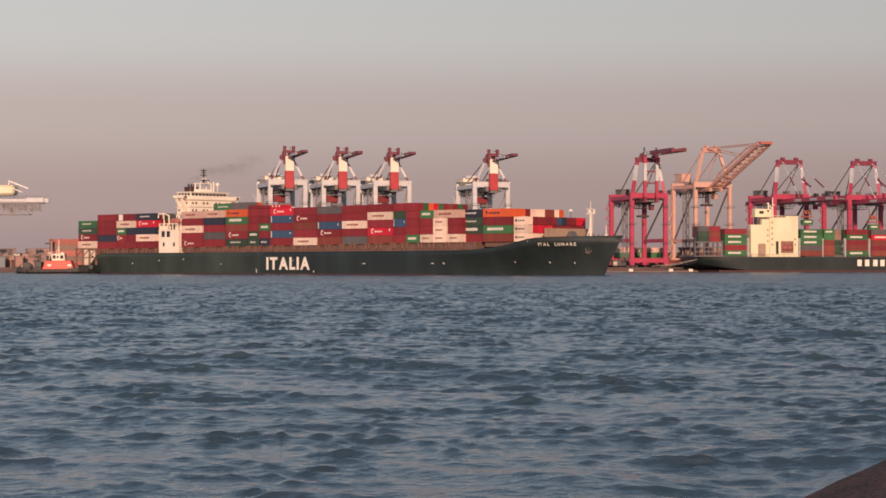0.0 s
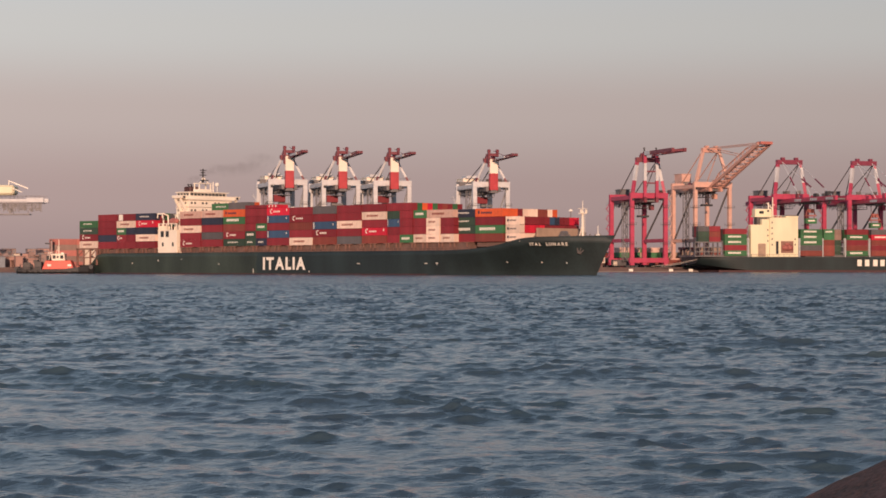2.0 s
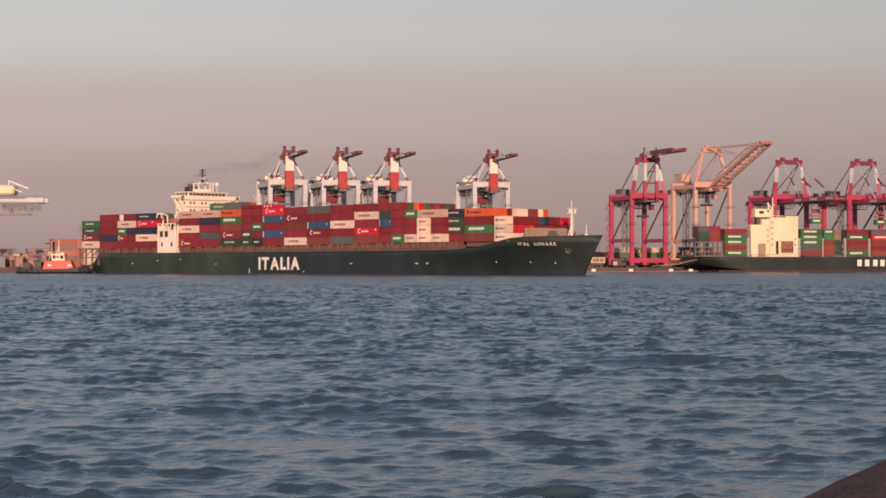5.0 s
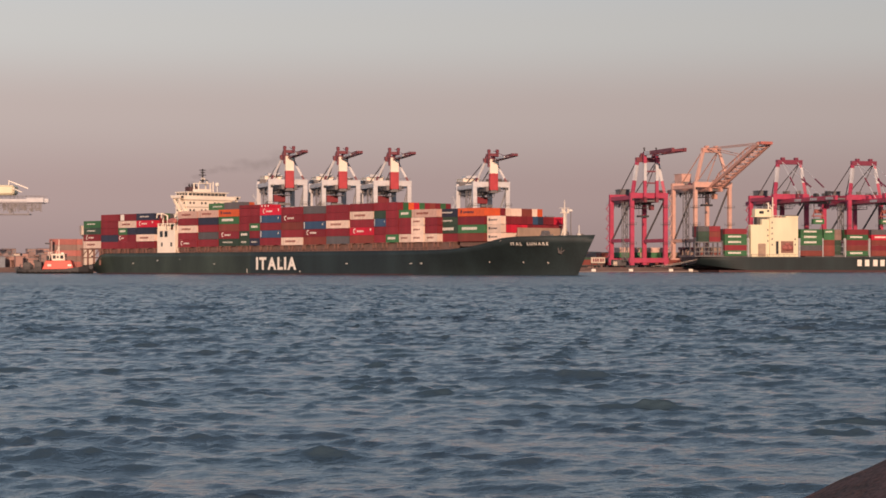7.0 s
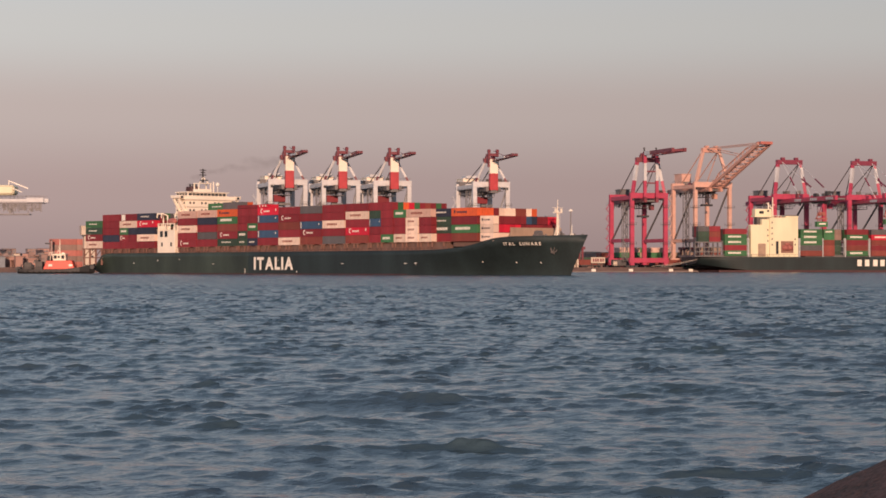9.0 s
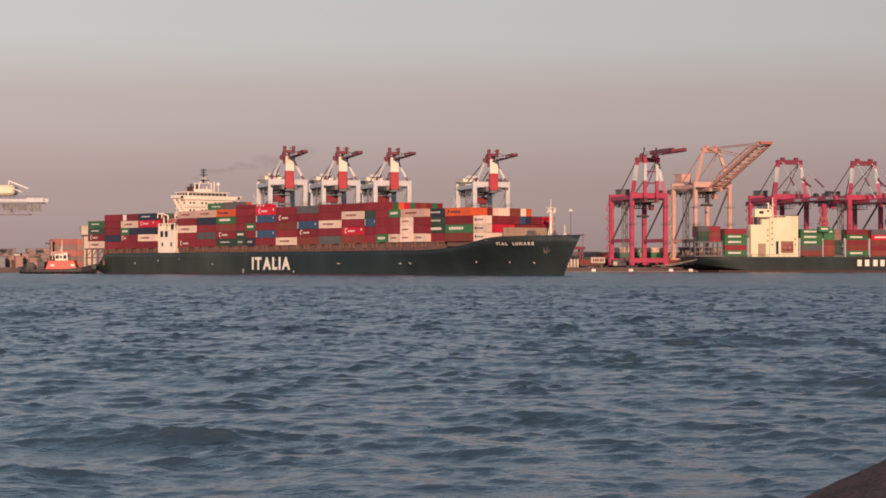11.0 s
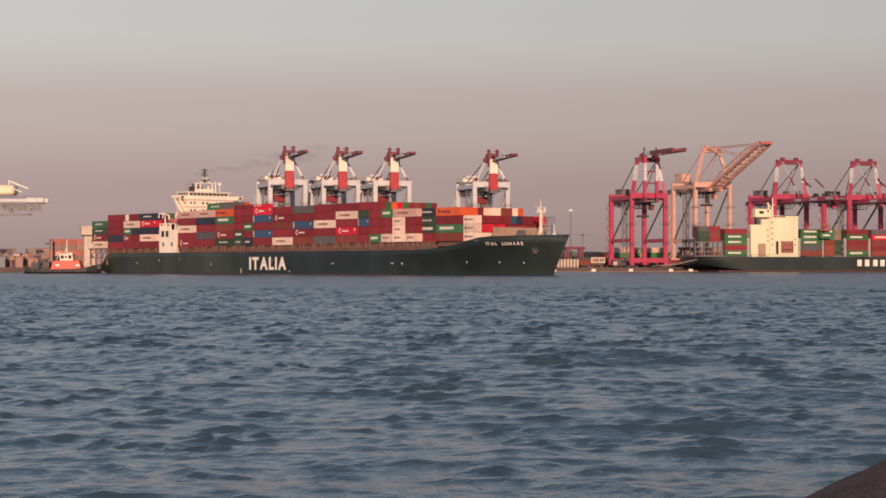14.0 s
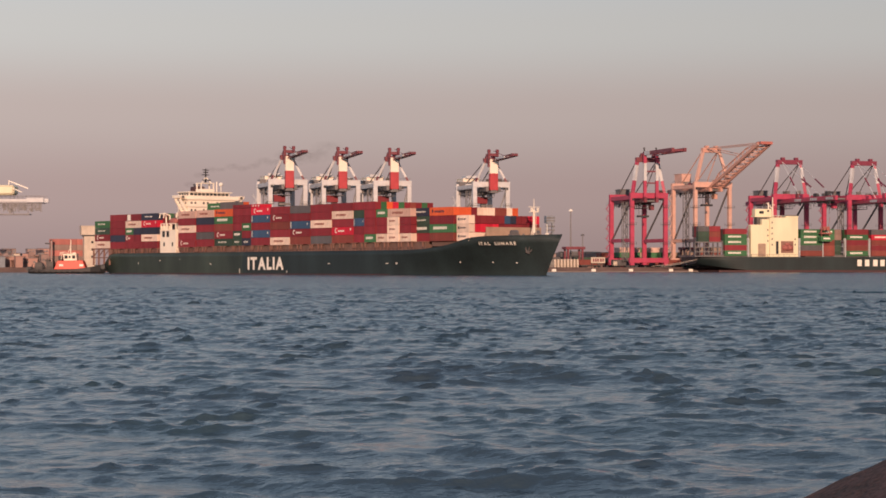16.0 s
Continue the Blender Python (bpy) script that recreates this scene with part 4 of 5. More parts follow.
        for x0, x1, y0, y1, z0, z1, mm, nm in ((-5.4, 0.4, 7, 11, -9.4, -6.0, BOX["m"], "trolley_cab"), (-2.6, 0.2, 8, 10, -11.6, -9.42, M_DARK, "spreader"), (-8.6, 1.0, 10, 24, -5.0, -3.8, M_STEEL, "service_deck"),
                                               (1.9, 3.1, 20, 21.2, -20, -3.8, M_CRWHITE, "lift_shaft"), (-3.4, 3.4, 31, 40, 4.4, 5.8, M_CRWHITE, "winch_cover"), (-8.4, -5.2, 27, 33, -4.4, 2.4, M_STEEL, "cable_reel")):
            bm = bmesh.new()
            box(bm, x0, x1, y0, y1, zb + z0, zb + z1)
            part(nm, bm, mm, cr, "", 0.1)
    elif style == "twin":
        for sx in (-3.3, 3.3):
            post_pair(cr, "inner_boom", (sx, -3.0, zb - 1), (sx, -3.0, zt + 3), 1.5, c_leg, True, c_band, 0.38, 0.78)
            bm = bmesh.new()
            box(bm, sx - 0.7, sx + 0.7, -40, -2, zt + 2.1, zt + 4.0)
            ob = part("outer_boom", bm, c_top, cr, "maroon outer boom folded level", 0.06)
            bm = bmesh.new()
            box(bm, sx - 0.74, sx + 0.74, -11, -4, zt + 2.06, zt + 4.04)
            part("painted_band", bm, c_band, ob, "pale painted band")
        for y in (-39, -28, -17, -8):
            bm = bmesh.new()
            box(bm, -2.6, 2.6, y, y + 0.6, zt + 2.4, zt + 3.4)
            part("boom_tie", bm, c_top, cr)
        for z in (zb + 6, zb + 12):
            bm = bmesh.new()
            box(bm, -2.5, 2.5, -3.4, -2.6, z, z + 0.7)
            part("boom_tie", bm, c_top, cr)
        for sx in (-3.3, 3.3):
            bm = bmesh.new()
            tube(bm, (sx, -2.2, zt + 3.9), (sx, -2.2, zt + 6.2), 0.35, 0.5, 8)
            part("sheave_post", bm, M_DARK, cr)
    elif style == "down":
        for sx in (-3.2, 3.2):
            top = Vector((sx * 1.4, 0.5, zt))
            for foot, lo, hi in ((Vector((sx, -18, zb - 1.2)), 0.42, 0.66), (Vector((sx, -42, zb - 1.2)), 0.50, 0.74)):
                bm = bmesh.new()
                tube(bm, top, foot, 0.15, n=6)
                rod = part("fore_stay", bm, M_CRWHITE, cr, "thin pale fore stay")
                bm = bmesh.new()
                beam(bm, top.lerp(foot, lo), top.lerp(foot, hi), 0.55)
                part("stay_link", bm, M_CRDARK, rod, "dark link bar in the stay")
        # headblock and spreader, and the container under it; both hang from the moving trolley
        bm = bmesh.new()
        for sx in (-2.7, 2.7):
            beam(bm, (sx, 0, 2.9), (sx * 0.62, 0, 6.0), 0.45)
            beam(bm, (sx * 0.8, 0, 1.4), (sx * 0.8, 0, 2.7), 0.3)
            beam(bm, (sx * 0.6, 0, 6.2), (sx * 0.9, 0, 11.0), 0.12)
        for sy in (-0.9, 0.9):
            box(bm, -3.0, 3.0, sy - 0.25, sy + 0.25, 2.5, 3.1)
        box(bm, -1.9, 1.9, -0.8, 0.8, 5.4, 6.2)
        for sx in (-0.9, 0.9):
            tube(bm, (sx, -0.9, 4.9), (sx, 0.9, 4.9), 0.75, 0.75, 12)
        sp = part("spreader", bm, BOX["s"], cr, "salmon-red headblock and spreader on its ropes")
        hl = new("hoisted_container", container_mesh(6.06))
        hl.parent = cr
        hl.data.materials.clear()
        hl.data.materials.append(BOX["g"])
        tagged(hl, "green steel container on the spreader")
        bm = bmesh.new()
        box(bm, 1.2, 4.9, -0.05, -0.01, 1.15, 1.85)
        part("marking", bm, M_LETTER, hl, "pale marking bar")
        HOISTS.append((tr, sp, hl))
        for y in (-20.4, -38, -55.4):
            bm = bmesh.new()
            box(bm, -4.01, -3.955, y, y + 7.6, zb - 3.1, zb - 1.8)
            part("name_panel", bm, c_band, cr, "pale name panel on the boom")
    else:
        up = (0, -50.5, zb + 18.6)
        run, rise, n = up[1] + 3, up[2] - zb + 1.6, 12
        for sx in (-3.4, 3.4):
            bm = bmesh.new()
            beam(bm, (sx, -3, zb - 1.6), (sx, up[1], up[2]), 0.9, 1.5)
            part("boom_chord", bm, c_top, cr, "", 0.05)
            # upper chord and its web, tapering to both ends
            bm = bmesh.new()
            tops = [(sx * 0.8, -3 + run * k / n, zb - 1.6 + rise * k / n + 3.6 * min(1.0, k / 2.0, (n - k) / 3.0)) for k in range(n + 1)]
            for k in range(n):
                beam(bm, tops[k], tops[k + 1], 0.5)
                low = (sx, -3 + run * (k + 1) / n, zb - 1.6 + rise * (k + 1) / n)
                beam(bm, tops[k], low, 0.3)
                beam(bm, low, tops[k + 1], 0.3)
            part("boom_web", bm, c_top, cr)
        bm = bmesh.new()
        for k in range(n + 1):
            y, z = -3 + run * k / n, zb - 1.6 + rise * k / n
            beam(bm, (-3.4, y, z), (3.4, y, z), 0.45)
            if k < n:
                e = 1 if k % 2 else -1
                beam(bm, (-3.4 * e, y, z), (3.4 * e, y + run / n, z + rise / n), 0.3)
        part("boom_lattice", bm, c_top, cr)
        bm = bmesh.new()
        for sx in (-3.0, 3.0):
            tube(bm, (sx, 1.5, zt + 1), (sx, -30, zb + 13.5), 0.25, n=6)
            tube(bm, (sx, 1.5, zt + 1), (sx, -48, zb + 19.0), 0.25, n=6)
        part("boom_stay", bm, c_leg, cr)
        bm = bmesh.new()
        box(bm, -3.4, 3.4, up[1] - 2.4, up[1] + 2.0, up[2] - 0.4, up[2] + 1.0)
        part("boom_tip", bm, BOX["s"], cr, "salmon-red boom tip platform", 0.05)
    return cr


for bearing in (509, 603, 694, 869):
    gantry_crane(quay(along(bearing)), "white portal crane with red and cream raised folding boom", "fold", M_CRWHITE, M_CRMAR, M_CRRED, M_WHITE, 41.7, 60.8, 17.4)
gantry_crane(quay(along(1148)), "crimson portal crane with its twin boom folded up", "twin", M_CRCRIM, M_CRMAR, M_CRWHITE, M_STEEL, 37.0, 62.5)
for bearing in (1399, 1531):
    gantry_crane(quay(along(bearing)), "crimson portal crane with its boom lowered over the ship", "down", M_CRCRIM, M_CRCRIM, M_CRWHITE, M_STEEL, 37.2, 57.5)
gantry_crane(quay(along(1261), 0, 2.4, 6.5), "orange portal crane with its lattice boom luffed up", "luff", M_CRORANGE, M_CRBOOM, M_CRWHITE, M_CRORANGE, 43.0, 63.0, 20.5, 23.0)


# ---- moored container ship ----
def moored_ship():
    sh = thing("moored_ship", quay(along(1243, -36), -36, 0), "dark green moored container ship with a cream deckhouse", "ship")
    bm = bmesh.new()
    prev = None
    for k in range(25):
        x = 30.0 * (k / 22.0) ** 1.5 if k < 23 else (200.0, 240.0)[k - 23]
        f = max(0.0, 1 - x / 30.0)
        zk, rk = 4.2 * f ** 1.4 - 0.4, f ** 2.2
        half = 16 - 4.2 * rk
        ring = []
        for i in range(13):
            u = -1 + 2 * i / 12.0
            z = 7.7 - (7.7 - zk) * (1 - abs(u)) ** 0.8 * 1.0 if abs(u) < 1 else 7.7
            tuck = (7.7 - z) / max(7.7 - zk, 0.1)
            w = half * (1 - 0.55 * rk * tuck ** 2) * (1.0 if tuck < 0.9 or f <= 0 else 0.97)
            ring.append(bm.verts.new((x, 16 + (w if u > 0 else -w) if i != 6 else 16, z)))
        if prev:
            for i in range(12):
                bm.faces.new((prev[i], ring[i], ring[i + 1], prev[i + 1]))
            bm.faces.new((prev[12], ring[12], ring[0], prev[0]))
        else:
            bm.faces.new(ring)
        prev = ring
    bm.faces.new(prev[::-1])
    bmesh.ops.recalc_face_normals(bm, faces=bm.faces[:])
    part("hull", bm, M_HULL, sh, "dark green hull")
    bm = bmesh.new()
    box(bm, 9, 238, -0.04, 31, -0.6, 0.95)
    part("boot_stripe", bm, M_BOOT, sh, "red boot stripe at the waterline")
    bm = bmesh.new()
    for x0, x1 in ((0, 30), (57, 240)):
        box(bm, x0, x1, 1.5, 30, 7.7, 8.6)
    for k in range(0, 240, 3):
        box(bm, k, k + 0.12, 0.3, 0.42, 7.7, 8.9)
    box(bm, 0, 240, 0.3, 0.42, 8.85, 8.95)
    part("deck_rail", bm, M_STEEL, sh, "grey coaming and railing")
    # plain white blocks on the side
    for i, x in enumerate((86.2, 90.5, 95.2, 99.3)):
        bm = bmesh.new()
        box(bm, x, x + 2.5, -0.08, 0.0, 3.0, 6.3)
        part("hull_panel", bm, M_LETTER, sh, "white hull block", 0.04)
    # stern lashing frame with openings
    bm = bmesh.new()
    for k in range(7):
        box(bm, -4.0 + k * 2.5, -3.6 + k * 2.5, 0.2, 0.9, 7.7, 15.2)
        box(bm, -4.0 + k * 2.5, -3.6 + k * 2.5, 6.2, 6.9, 7.7, 15.2)
    for z in (7.7, 10.0, 12.2, 14.8):
        box(bm, -4.0, 11.4, 0.25, 0.85, z, z + 0.5)
        box(bm, -4.0, 11.4, 0.9, 6.8, z + 0.1, z + 0.3)
    part("lashing_bridge", bm, M_STEEL, sh, "grey open lashing frame at the stern")
    lash = bmesh.new()
    for y in (0.2, 1.6):
        box(lash, 0, 0.45, y, y + 0.35, 0, 9.5)
    for z in (2.4, 5.2, 8.0):
        box(lash, 0, 0.5, 0.1, 6.0, z, z + 0.3)
    lme = finish("lashing_post", lash, M_CRWHITE)
    for x in (25.2, 53.6, 66.6, 79.4, 93.2, 107):
        shared("lashing_post", lme, sh, pose(x, 0, 7.7))
    stacks = [(-1.2, 2.5, 15.0, ["d+m", "d+k", "e+m"]),
              (12.2, 0.0, 8.2, ["g:bar", "m", "g:bar", "g:bar", "m"]),
              (54.2, 0.0, 8.2, ["k", "e", "g:bar", "g:bar", "g:bar"]), (67.2, 0.0, 8.2, ["k+", "k+", "k+", "g+", "g:bar+"]),
              # the three dark green boxes stand in for a dark open frame
              (73.6, 5.0, 8.2, ["d+", "d+", "d+", "q+", "q+"]),
              (80.2, 0.0, 8.2, ["g:bar", "k", "m", "g:bar", "m"]), (94.2, 0.0, 8.2, ["k", "m", "k", "r:bar", "e"]), (107.6, 0.0, 8.2, ["m", "k", "g:bar", "m", "d"]),
              (120.6, 0.0, 8.2, ["m", "g:bar", "k", "m"])]
    rest = []
    for x, y, z, tiers in stacks:
        for k, t in enumerate(tiers):
            put_tier(sh, x, y, z + k * TIER, t)
        for row in range(1, 3 if x < 12 else 10):
            rest.append((x, y + row * 2.48, z + (len(tiers) - 1) * TIER, 6.1 if tiers[0].endswith("+") else 12.19))
    rs = random.Random(3)
    bm = bmesh.new()
    for x, y, z, L in rest:
        if y < 29:
            box(bm, x, x + L, y, y + 2.44, z - TIER, z + 2.66, rs.choice((0, 0, 1, 2, 3)))
    tagged(part("container_row", bm, [BOX[c] for c in "mkge"], sh, "maroon, green and grey containers row behind row"), kind="stuff")
    # deckhouse
    bm = bmesh.new()
    box(bm, 27.0, 33.2, 1.0, 4, 7.7, 24.0)
    box(bm, 33.2, 37.2, 1.2, 5, 7.7, 26.8)
    box(bm, 37.2, 53.0, 0.4, 9, 7.7, 27.6)
    box(bm, 46.0, 53.0, 0.2, 9.2, 27.6, 28.5)
    box(bm, 41.0, 52.0, 9, 31.6, 7.7, 24.0)
    box(bm, 40.0, 45.0, 3.0, 10, 27.6, 28.8)
    dh = part("deckhouse", bm, M_CREAM, sh, "sunlit cream deckhouse", 0.08)
    for x in (38.2, 51.0):
        for k in range(5 if x < 40 else 2):
            pane(dh, x, x + 0.6, 0.3, 0.5, 13.5 + k * 2.8, 14.3 + k * 2.8)
    pane(dh, 40.6, 42.0, 0.32, 0.5, 9.2, 15.6, "tall dark doorway")
    for x in (36.2,):
        for k in range(3):
            pane(dh, x, x + 0.55, 0.9 if x < 33 else 1.1, 1.1 if x < 33 else 1.3, 15.4 + k * 2.8, 16.1 + k * 2.8)
    bm = bmesh.new()
    box(bm, 45.8, 53.2, 0.1, 9.3, 28.5, 28.85)
    part("roof_edge", bm, M_DARKSTEEL, dh, "dark roof edge")
    bm = bmesh.new()
    box(bm, 40.6, 42.4, 2.0, 2.9, 27.65, 28.7)
    box(bm, 43.2, 44.4, 2.0, 2.9, 27.65, 28.5)
    part("roof_locker", bm, BOX["s"], dh, "salmon lockers on the roof", 0.06)
    bm = bmesh.new()
    for k in range(14):
        box(bm, 39.0 + k, 39.1 + k, 0.5, 0.6, 27.6, 28.7)
    box(bm, 39.0, 53.0, 0.5, 0.6, 28.6, 28.72)
    part("roof_rail", bm, M_CRWHITE, dh, "thin railing on the roof")
    bm = bmesh.new()
    box(bm, 31.0, 35.0, 0.5, 4.0, 8.0, 14.4)
    part("deck_locker", bm, M_TAN, sh, "brown steel locker beside the deckhouse", 0.05)
    bm = bmesh.new()
    box(bm, 43.4, 50.2, 0.10, 0.9, 9.7, 15.7)
    part("lifeboat_recess", bm, M_RUST, dh, "rust-brown lifeboat recess")
    bm = bmesh.new()
    tube(bm, (44.0, 0.2, 12.3), (47.0, 0.2, 12.3), 1.2, 1.55, 12)
    tube(bm, (47.0, 0.2, 12.3), (49.8, 0.2, 12.3), 1.55, 1.1, 12)
    box(bm, 45.4, 48.2, -0.6, 1.0, 13.6, 14.5)
    part("lifeboat", bm, BOX["s"], dh, "faded orange lifeboat", smooth=True)
    bm = bmesh.new()
    box(bm, 30.4, 39.6, 3.0, 7, 28.6, 32.0)
    box(bm, 30.0, 40.0, 2.6, 7.4, 27.9, 28.6)
    br = part("bridge", bm, M_CREAM, sh, "cream bridge block on top", 0.06)
    pane(br, 32.6, 35.0, 2.8, 3.1, 29.6, 31.0, "dark shaded opening")
    pane(br, 37.0, 38.0, 2.9, 3.1, 30.6, 31.5)
    # shade under the bridge, put into this base's dark colour
    bm = bmesh.new()
    box(bm, 31.4, 38.6, 3.2, 6.8, 24.0, 27.9)
    part("bridge_base", bm, M_DARKSTEEL, sh, "dark steel base under the bridge, shade put into its colour")
    bm = bmesh.new()
    for x, zt in ((41.5, 38.0), (39.2, 35.5)):
        tube(bm, (x, 6, 27.4 if x > 40 else 31.9), (x, 6, zt), 0.4, 0.2, 8)
    beam(bm, (38.2, 6, 35.2), (41.5, 6, 32), 0.4)
    box(bm, 40.7, 42.3, 5, 7, 34.0, 34.3)
    part("mast", bm, M_WHITE, sh, "cream mast and derrick")
    for p, q in (((1, 6, 6.6), (-11.5, 26, 2.9)), ((1, 9, 6.2), (-9.5, 27, 2.9)), ((2, 4, 7.0), (-16, 28, 2.9))):
        bm = bmesh.new()
        mid = tuple((a_ + b_) / 2 - (0.5 if i_ == 2 else 0) for i_, (a_, b_) in enumerate(zip(p, q)))
        tube(bm, p, mid, 0.10, n=6)
        tube(bm, mid, q, 0.10, n=6)
        part("mooring_rope", bm, M_PALE, sh, "pale mooring rope to the quay")
    return sh


moored_ship()


# ---- tug ----
def make_tug():
    t = thing("tugboat", pose(-153.5, 800, 0), "orange and black harbour tug with a white wheelhouse", "tugboat")
    bm = bmesh.new()
    secs = [(-15.2, 1.2, 1.9), (-14.0, 3.4, 1.8), (-8, 4.4, 1.6), (4, 4.5, 1.8), (10, 3.8, 2.6), (13.6, 2.0, 3.4), (15.4, 0.3, 3.9)]
    prev = None
    for x, hw, zt in secs:
        ring = [bm.verts.new(p) for p in ((x * 0.96, 4.5 - hw * 0.7, -0.4), (x, 4.5 - hw, 0.8), (x, 4.5 - hw, zt), (x, 4.5 + hw, zt), (x, 4.5 + hw, 0.8), (x * 0.96, 4.5 + hw * 0.7, -0.4))]
        if prev:
            for i in range(6):
                bm.faces.new((prev[i], ring[i], ring[(i + 1) % 6], prev[(i + 1) % 6]))
        else:
            bm.faces.new(ring)
        prev = ring
    bm.faces.new(prev[::-1])
    hull = part("hull", bm, M_BLACK, t, "low black tug hull")
    tyre = bmesh.new()
    for k in range(12):
        a, b = 2 * math.pi * k / 12, 2 * math.pi * (k + 1) / 12
        beam(tyre, (0.5 * math.cos(a), 0, 0.5 * math.sin(a)), (0.5 * math.cos(b), 0, 0.5 * math.sin(b)), 0.32)
    tme = finish("tyre_fender", tyre, M_DARK)
    for k in range(9):
        shared("tyre_fender", tme, hull, pose(-11 + k * 2.2, 0.0 if k < 7 else 0.4, 1.1))
    bm = bmesh.new()
    tube(bm, (14.6, 2.6, 2.6), (14.6, 6.4, 2.6), 0.9, 0.9, 12)
    tube(bm, (-14.6, 2.2, 1.8), (-14.6, 6.8, 1.8), 1.0, 1.0, 12)
    part("bow_fender", bm, M_DARK, hull, "black rubber end fenders")
    bm = bmesh.new()
    for x in (-13.4, -12.2, -10.6, -8.4):
        tube(bm, (x, 3.2, 1.7), (x, 3.2, 3.4), 0.22)
    tube(bm, (-9.6, 3.0, 2.6), (-9.6, 6.0, 2.6), 0.9, 0.9, 12)
    beam(bm, (-13.4, 2.4, 3.6), (-8.4, 2.4, 3.6), 0.14)
    for x in (-11.4, -8.0):
        tube(bm, (x, 4.5, 1.7), (x, 4.5, 5.6), 0.16)
    beam(bm, (-11.4, 4.5, 5.4), (-8.0, 4.5, 5.4), 0.2)
    part("tow_gear", bm, M_DARK, t, "dark towing winch and bitts")
    bm = bmesh.new()
    box(bm, -7.6, -4.9, 2.0, 7.0, 1.6, 4.7)
    box(bm, -8.2, -6.6, 2.6, 6.4, 4.7, 5.5)
    tube(bm, (-10.6, 2.4, 3.0), (-10.6, 6.6, 3.0), 1.3, 1.3, 12)
    box(bm, -12.0, -9.2, 2.2, 2.6, 1.7, 4.4)
    for x in (-7.2, -6.2, -5.2):
        tube(bm, (x, 2.2, 4.7), (x, 2.2, 6.0), 0.10)
    beam(bm, (-7.3, 2.2, 5.9), (-4.2, 2.2, 5.9), 0.12)
    part("winch_house", bm, M_DARKSTEEL, t, "dark brown winch house on the after deck", 0.05)
    bm = bmesh.new()
    for k in range(14):
        x = -14.4 + k * 0.75
        tube(bm, (x, 0.5, 1.5), (x, 0.5, 2.7), 0.05, n=5)
    beam(bm, (-14.4, 0.5, 2.7), (-4.6, 0.5, 2.7), 0.09)
    for k in range(9):
        x = 7.2 + k * 0.8
        tube(bm, (x, 1.6 + 0.25 * k, 1.8), (x, 1.6 + 0.25 * k, 3.9), 0.05, n=5)
    part("railing", bm, M_DARK, t, "dark deck railing")
    bm = bmesh.new()
    v = [(-4.6, 1.4, 1.6), (8.0, 1.4, 1.8), (8.0, 7.6, 1.8), (-4.6, 7.6, 1.6), (-3.2, 1.7, 5.1), (6.8, 1.7, 5.2), (6.8, 7.3, 5.2), (-3.2, 7.3, 5.1)]
    w = [bm.verts.new(p) for p in v]
    for q in ((3, 2, 1, 0), (4, 5, 6, 7), (0, 1, 5, 4), (1, 2, 6, 5), (2, 3, 7, 6), (3, 0, 4, 7)):
        bm.faces.new([w[i] for i in q])
    dk = part("deckhouse", bm, M_TUGRED, t, "bright orange-red deckhouse", 0.2)
    for x in (-2.4, 5.6):
        bm = bmesh.new()
        box(bm, x, x + 1.5, 1.40, 1.56, 2.9, 3.7)
        part("life_raft", bm, M_LETTER, dk, "white raft canister on the deckhouse")
    bm = bmesh.new()
    w = [bm.verts.new(p) for p in ((-0.6, 2.2, 4.9), (4.4, 2.2, 4.9), (4.4, 6.8, 4.9), (-0.6, 6.8, 4.9), (-1.0, 1.9, 7.6), (4.2, 1.9, 7.6), (4.2, 7.1, 7.6), (-1.0, 7.1, 7.6))]
    for q in ((3, 2, 1, 0), (4, 5, 6, 7), (0, 1, 5, 4), (1, 2, 6, 5), (2, 3, 7, 6), (3, 0, 4, 7)):
        bm.faces.new([w[i] for i in q])
    box(bm, -1.3, 4.6, 1.6, 7.4, 7.6, 7.85)
    for x in (-2.6, -1.9):
        beam(bm, (x, 2.4, 5.1), (x + 0.5, 2.4, 8.4), 0.22)
    beam(bm, (-2.2, 2.4, 8.3), (0.2, 2.4, 8.5), 0.2)
    wh = part("wheelhouse", bm, M_WHITE, t, "white wheelhouse", 0.08)
    for x in (-0.4, 2.6):
        pane(wh, x, x + 1.2, 1.86, 2.14, 5.9, 7.2)
    pane(wh, 1.2, 2.0, 1.90, 2.14, 6.1, 7.0)
    bm = bmesh.new()
    tube(bm, (1.6, 4.5, 7.6), (1.6, 4.5, 13.4), 0.22, 0.12)
    box(bm, 1.3, 1.9, 3.3, 5.7, 10.4, 10.6)
    beam(bm, (0.2, 4.5, 7.6), (1.6, 4.5, 10.4), 0.16)
    box(bm, 2.4, 3.6, 4.0, 5.0, 7.7, 8.3)
    part("mast", bm, M_WHITE, t, "pale mast with a crosstree")
    bm = bmesh.new()
    for y in (2.6, 6.4):
        tube(bm, (-2.2, y, 4.2), (-2.5, y, 7.0), 0.55, 0.5, 12)
    part("funnel", bm, M_DARK, t, "dark twin funnels")
    return t


tug = make_tug()


# ---- the shore on the west: storage shed, tower, crane arm ----
def stack_thing(bearing, back, tiers, turn=0.0, label="", x_off=0.0):
    st = thing("container_stack", quay(along(bearing, back) + x_off, back, 2.4, turn), label, "containers", "stacks in the yard")
    for k, q in enumerate(tiers):
        put_tier(st, 0, 0, k * TIER, q)
        c = q.partition("+")[0].partition(":")[0]
        for row in (1, 2):
            put_tier(st, 0, row * 2.5, k * TIER, c)
    return st


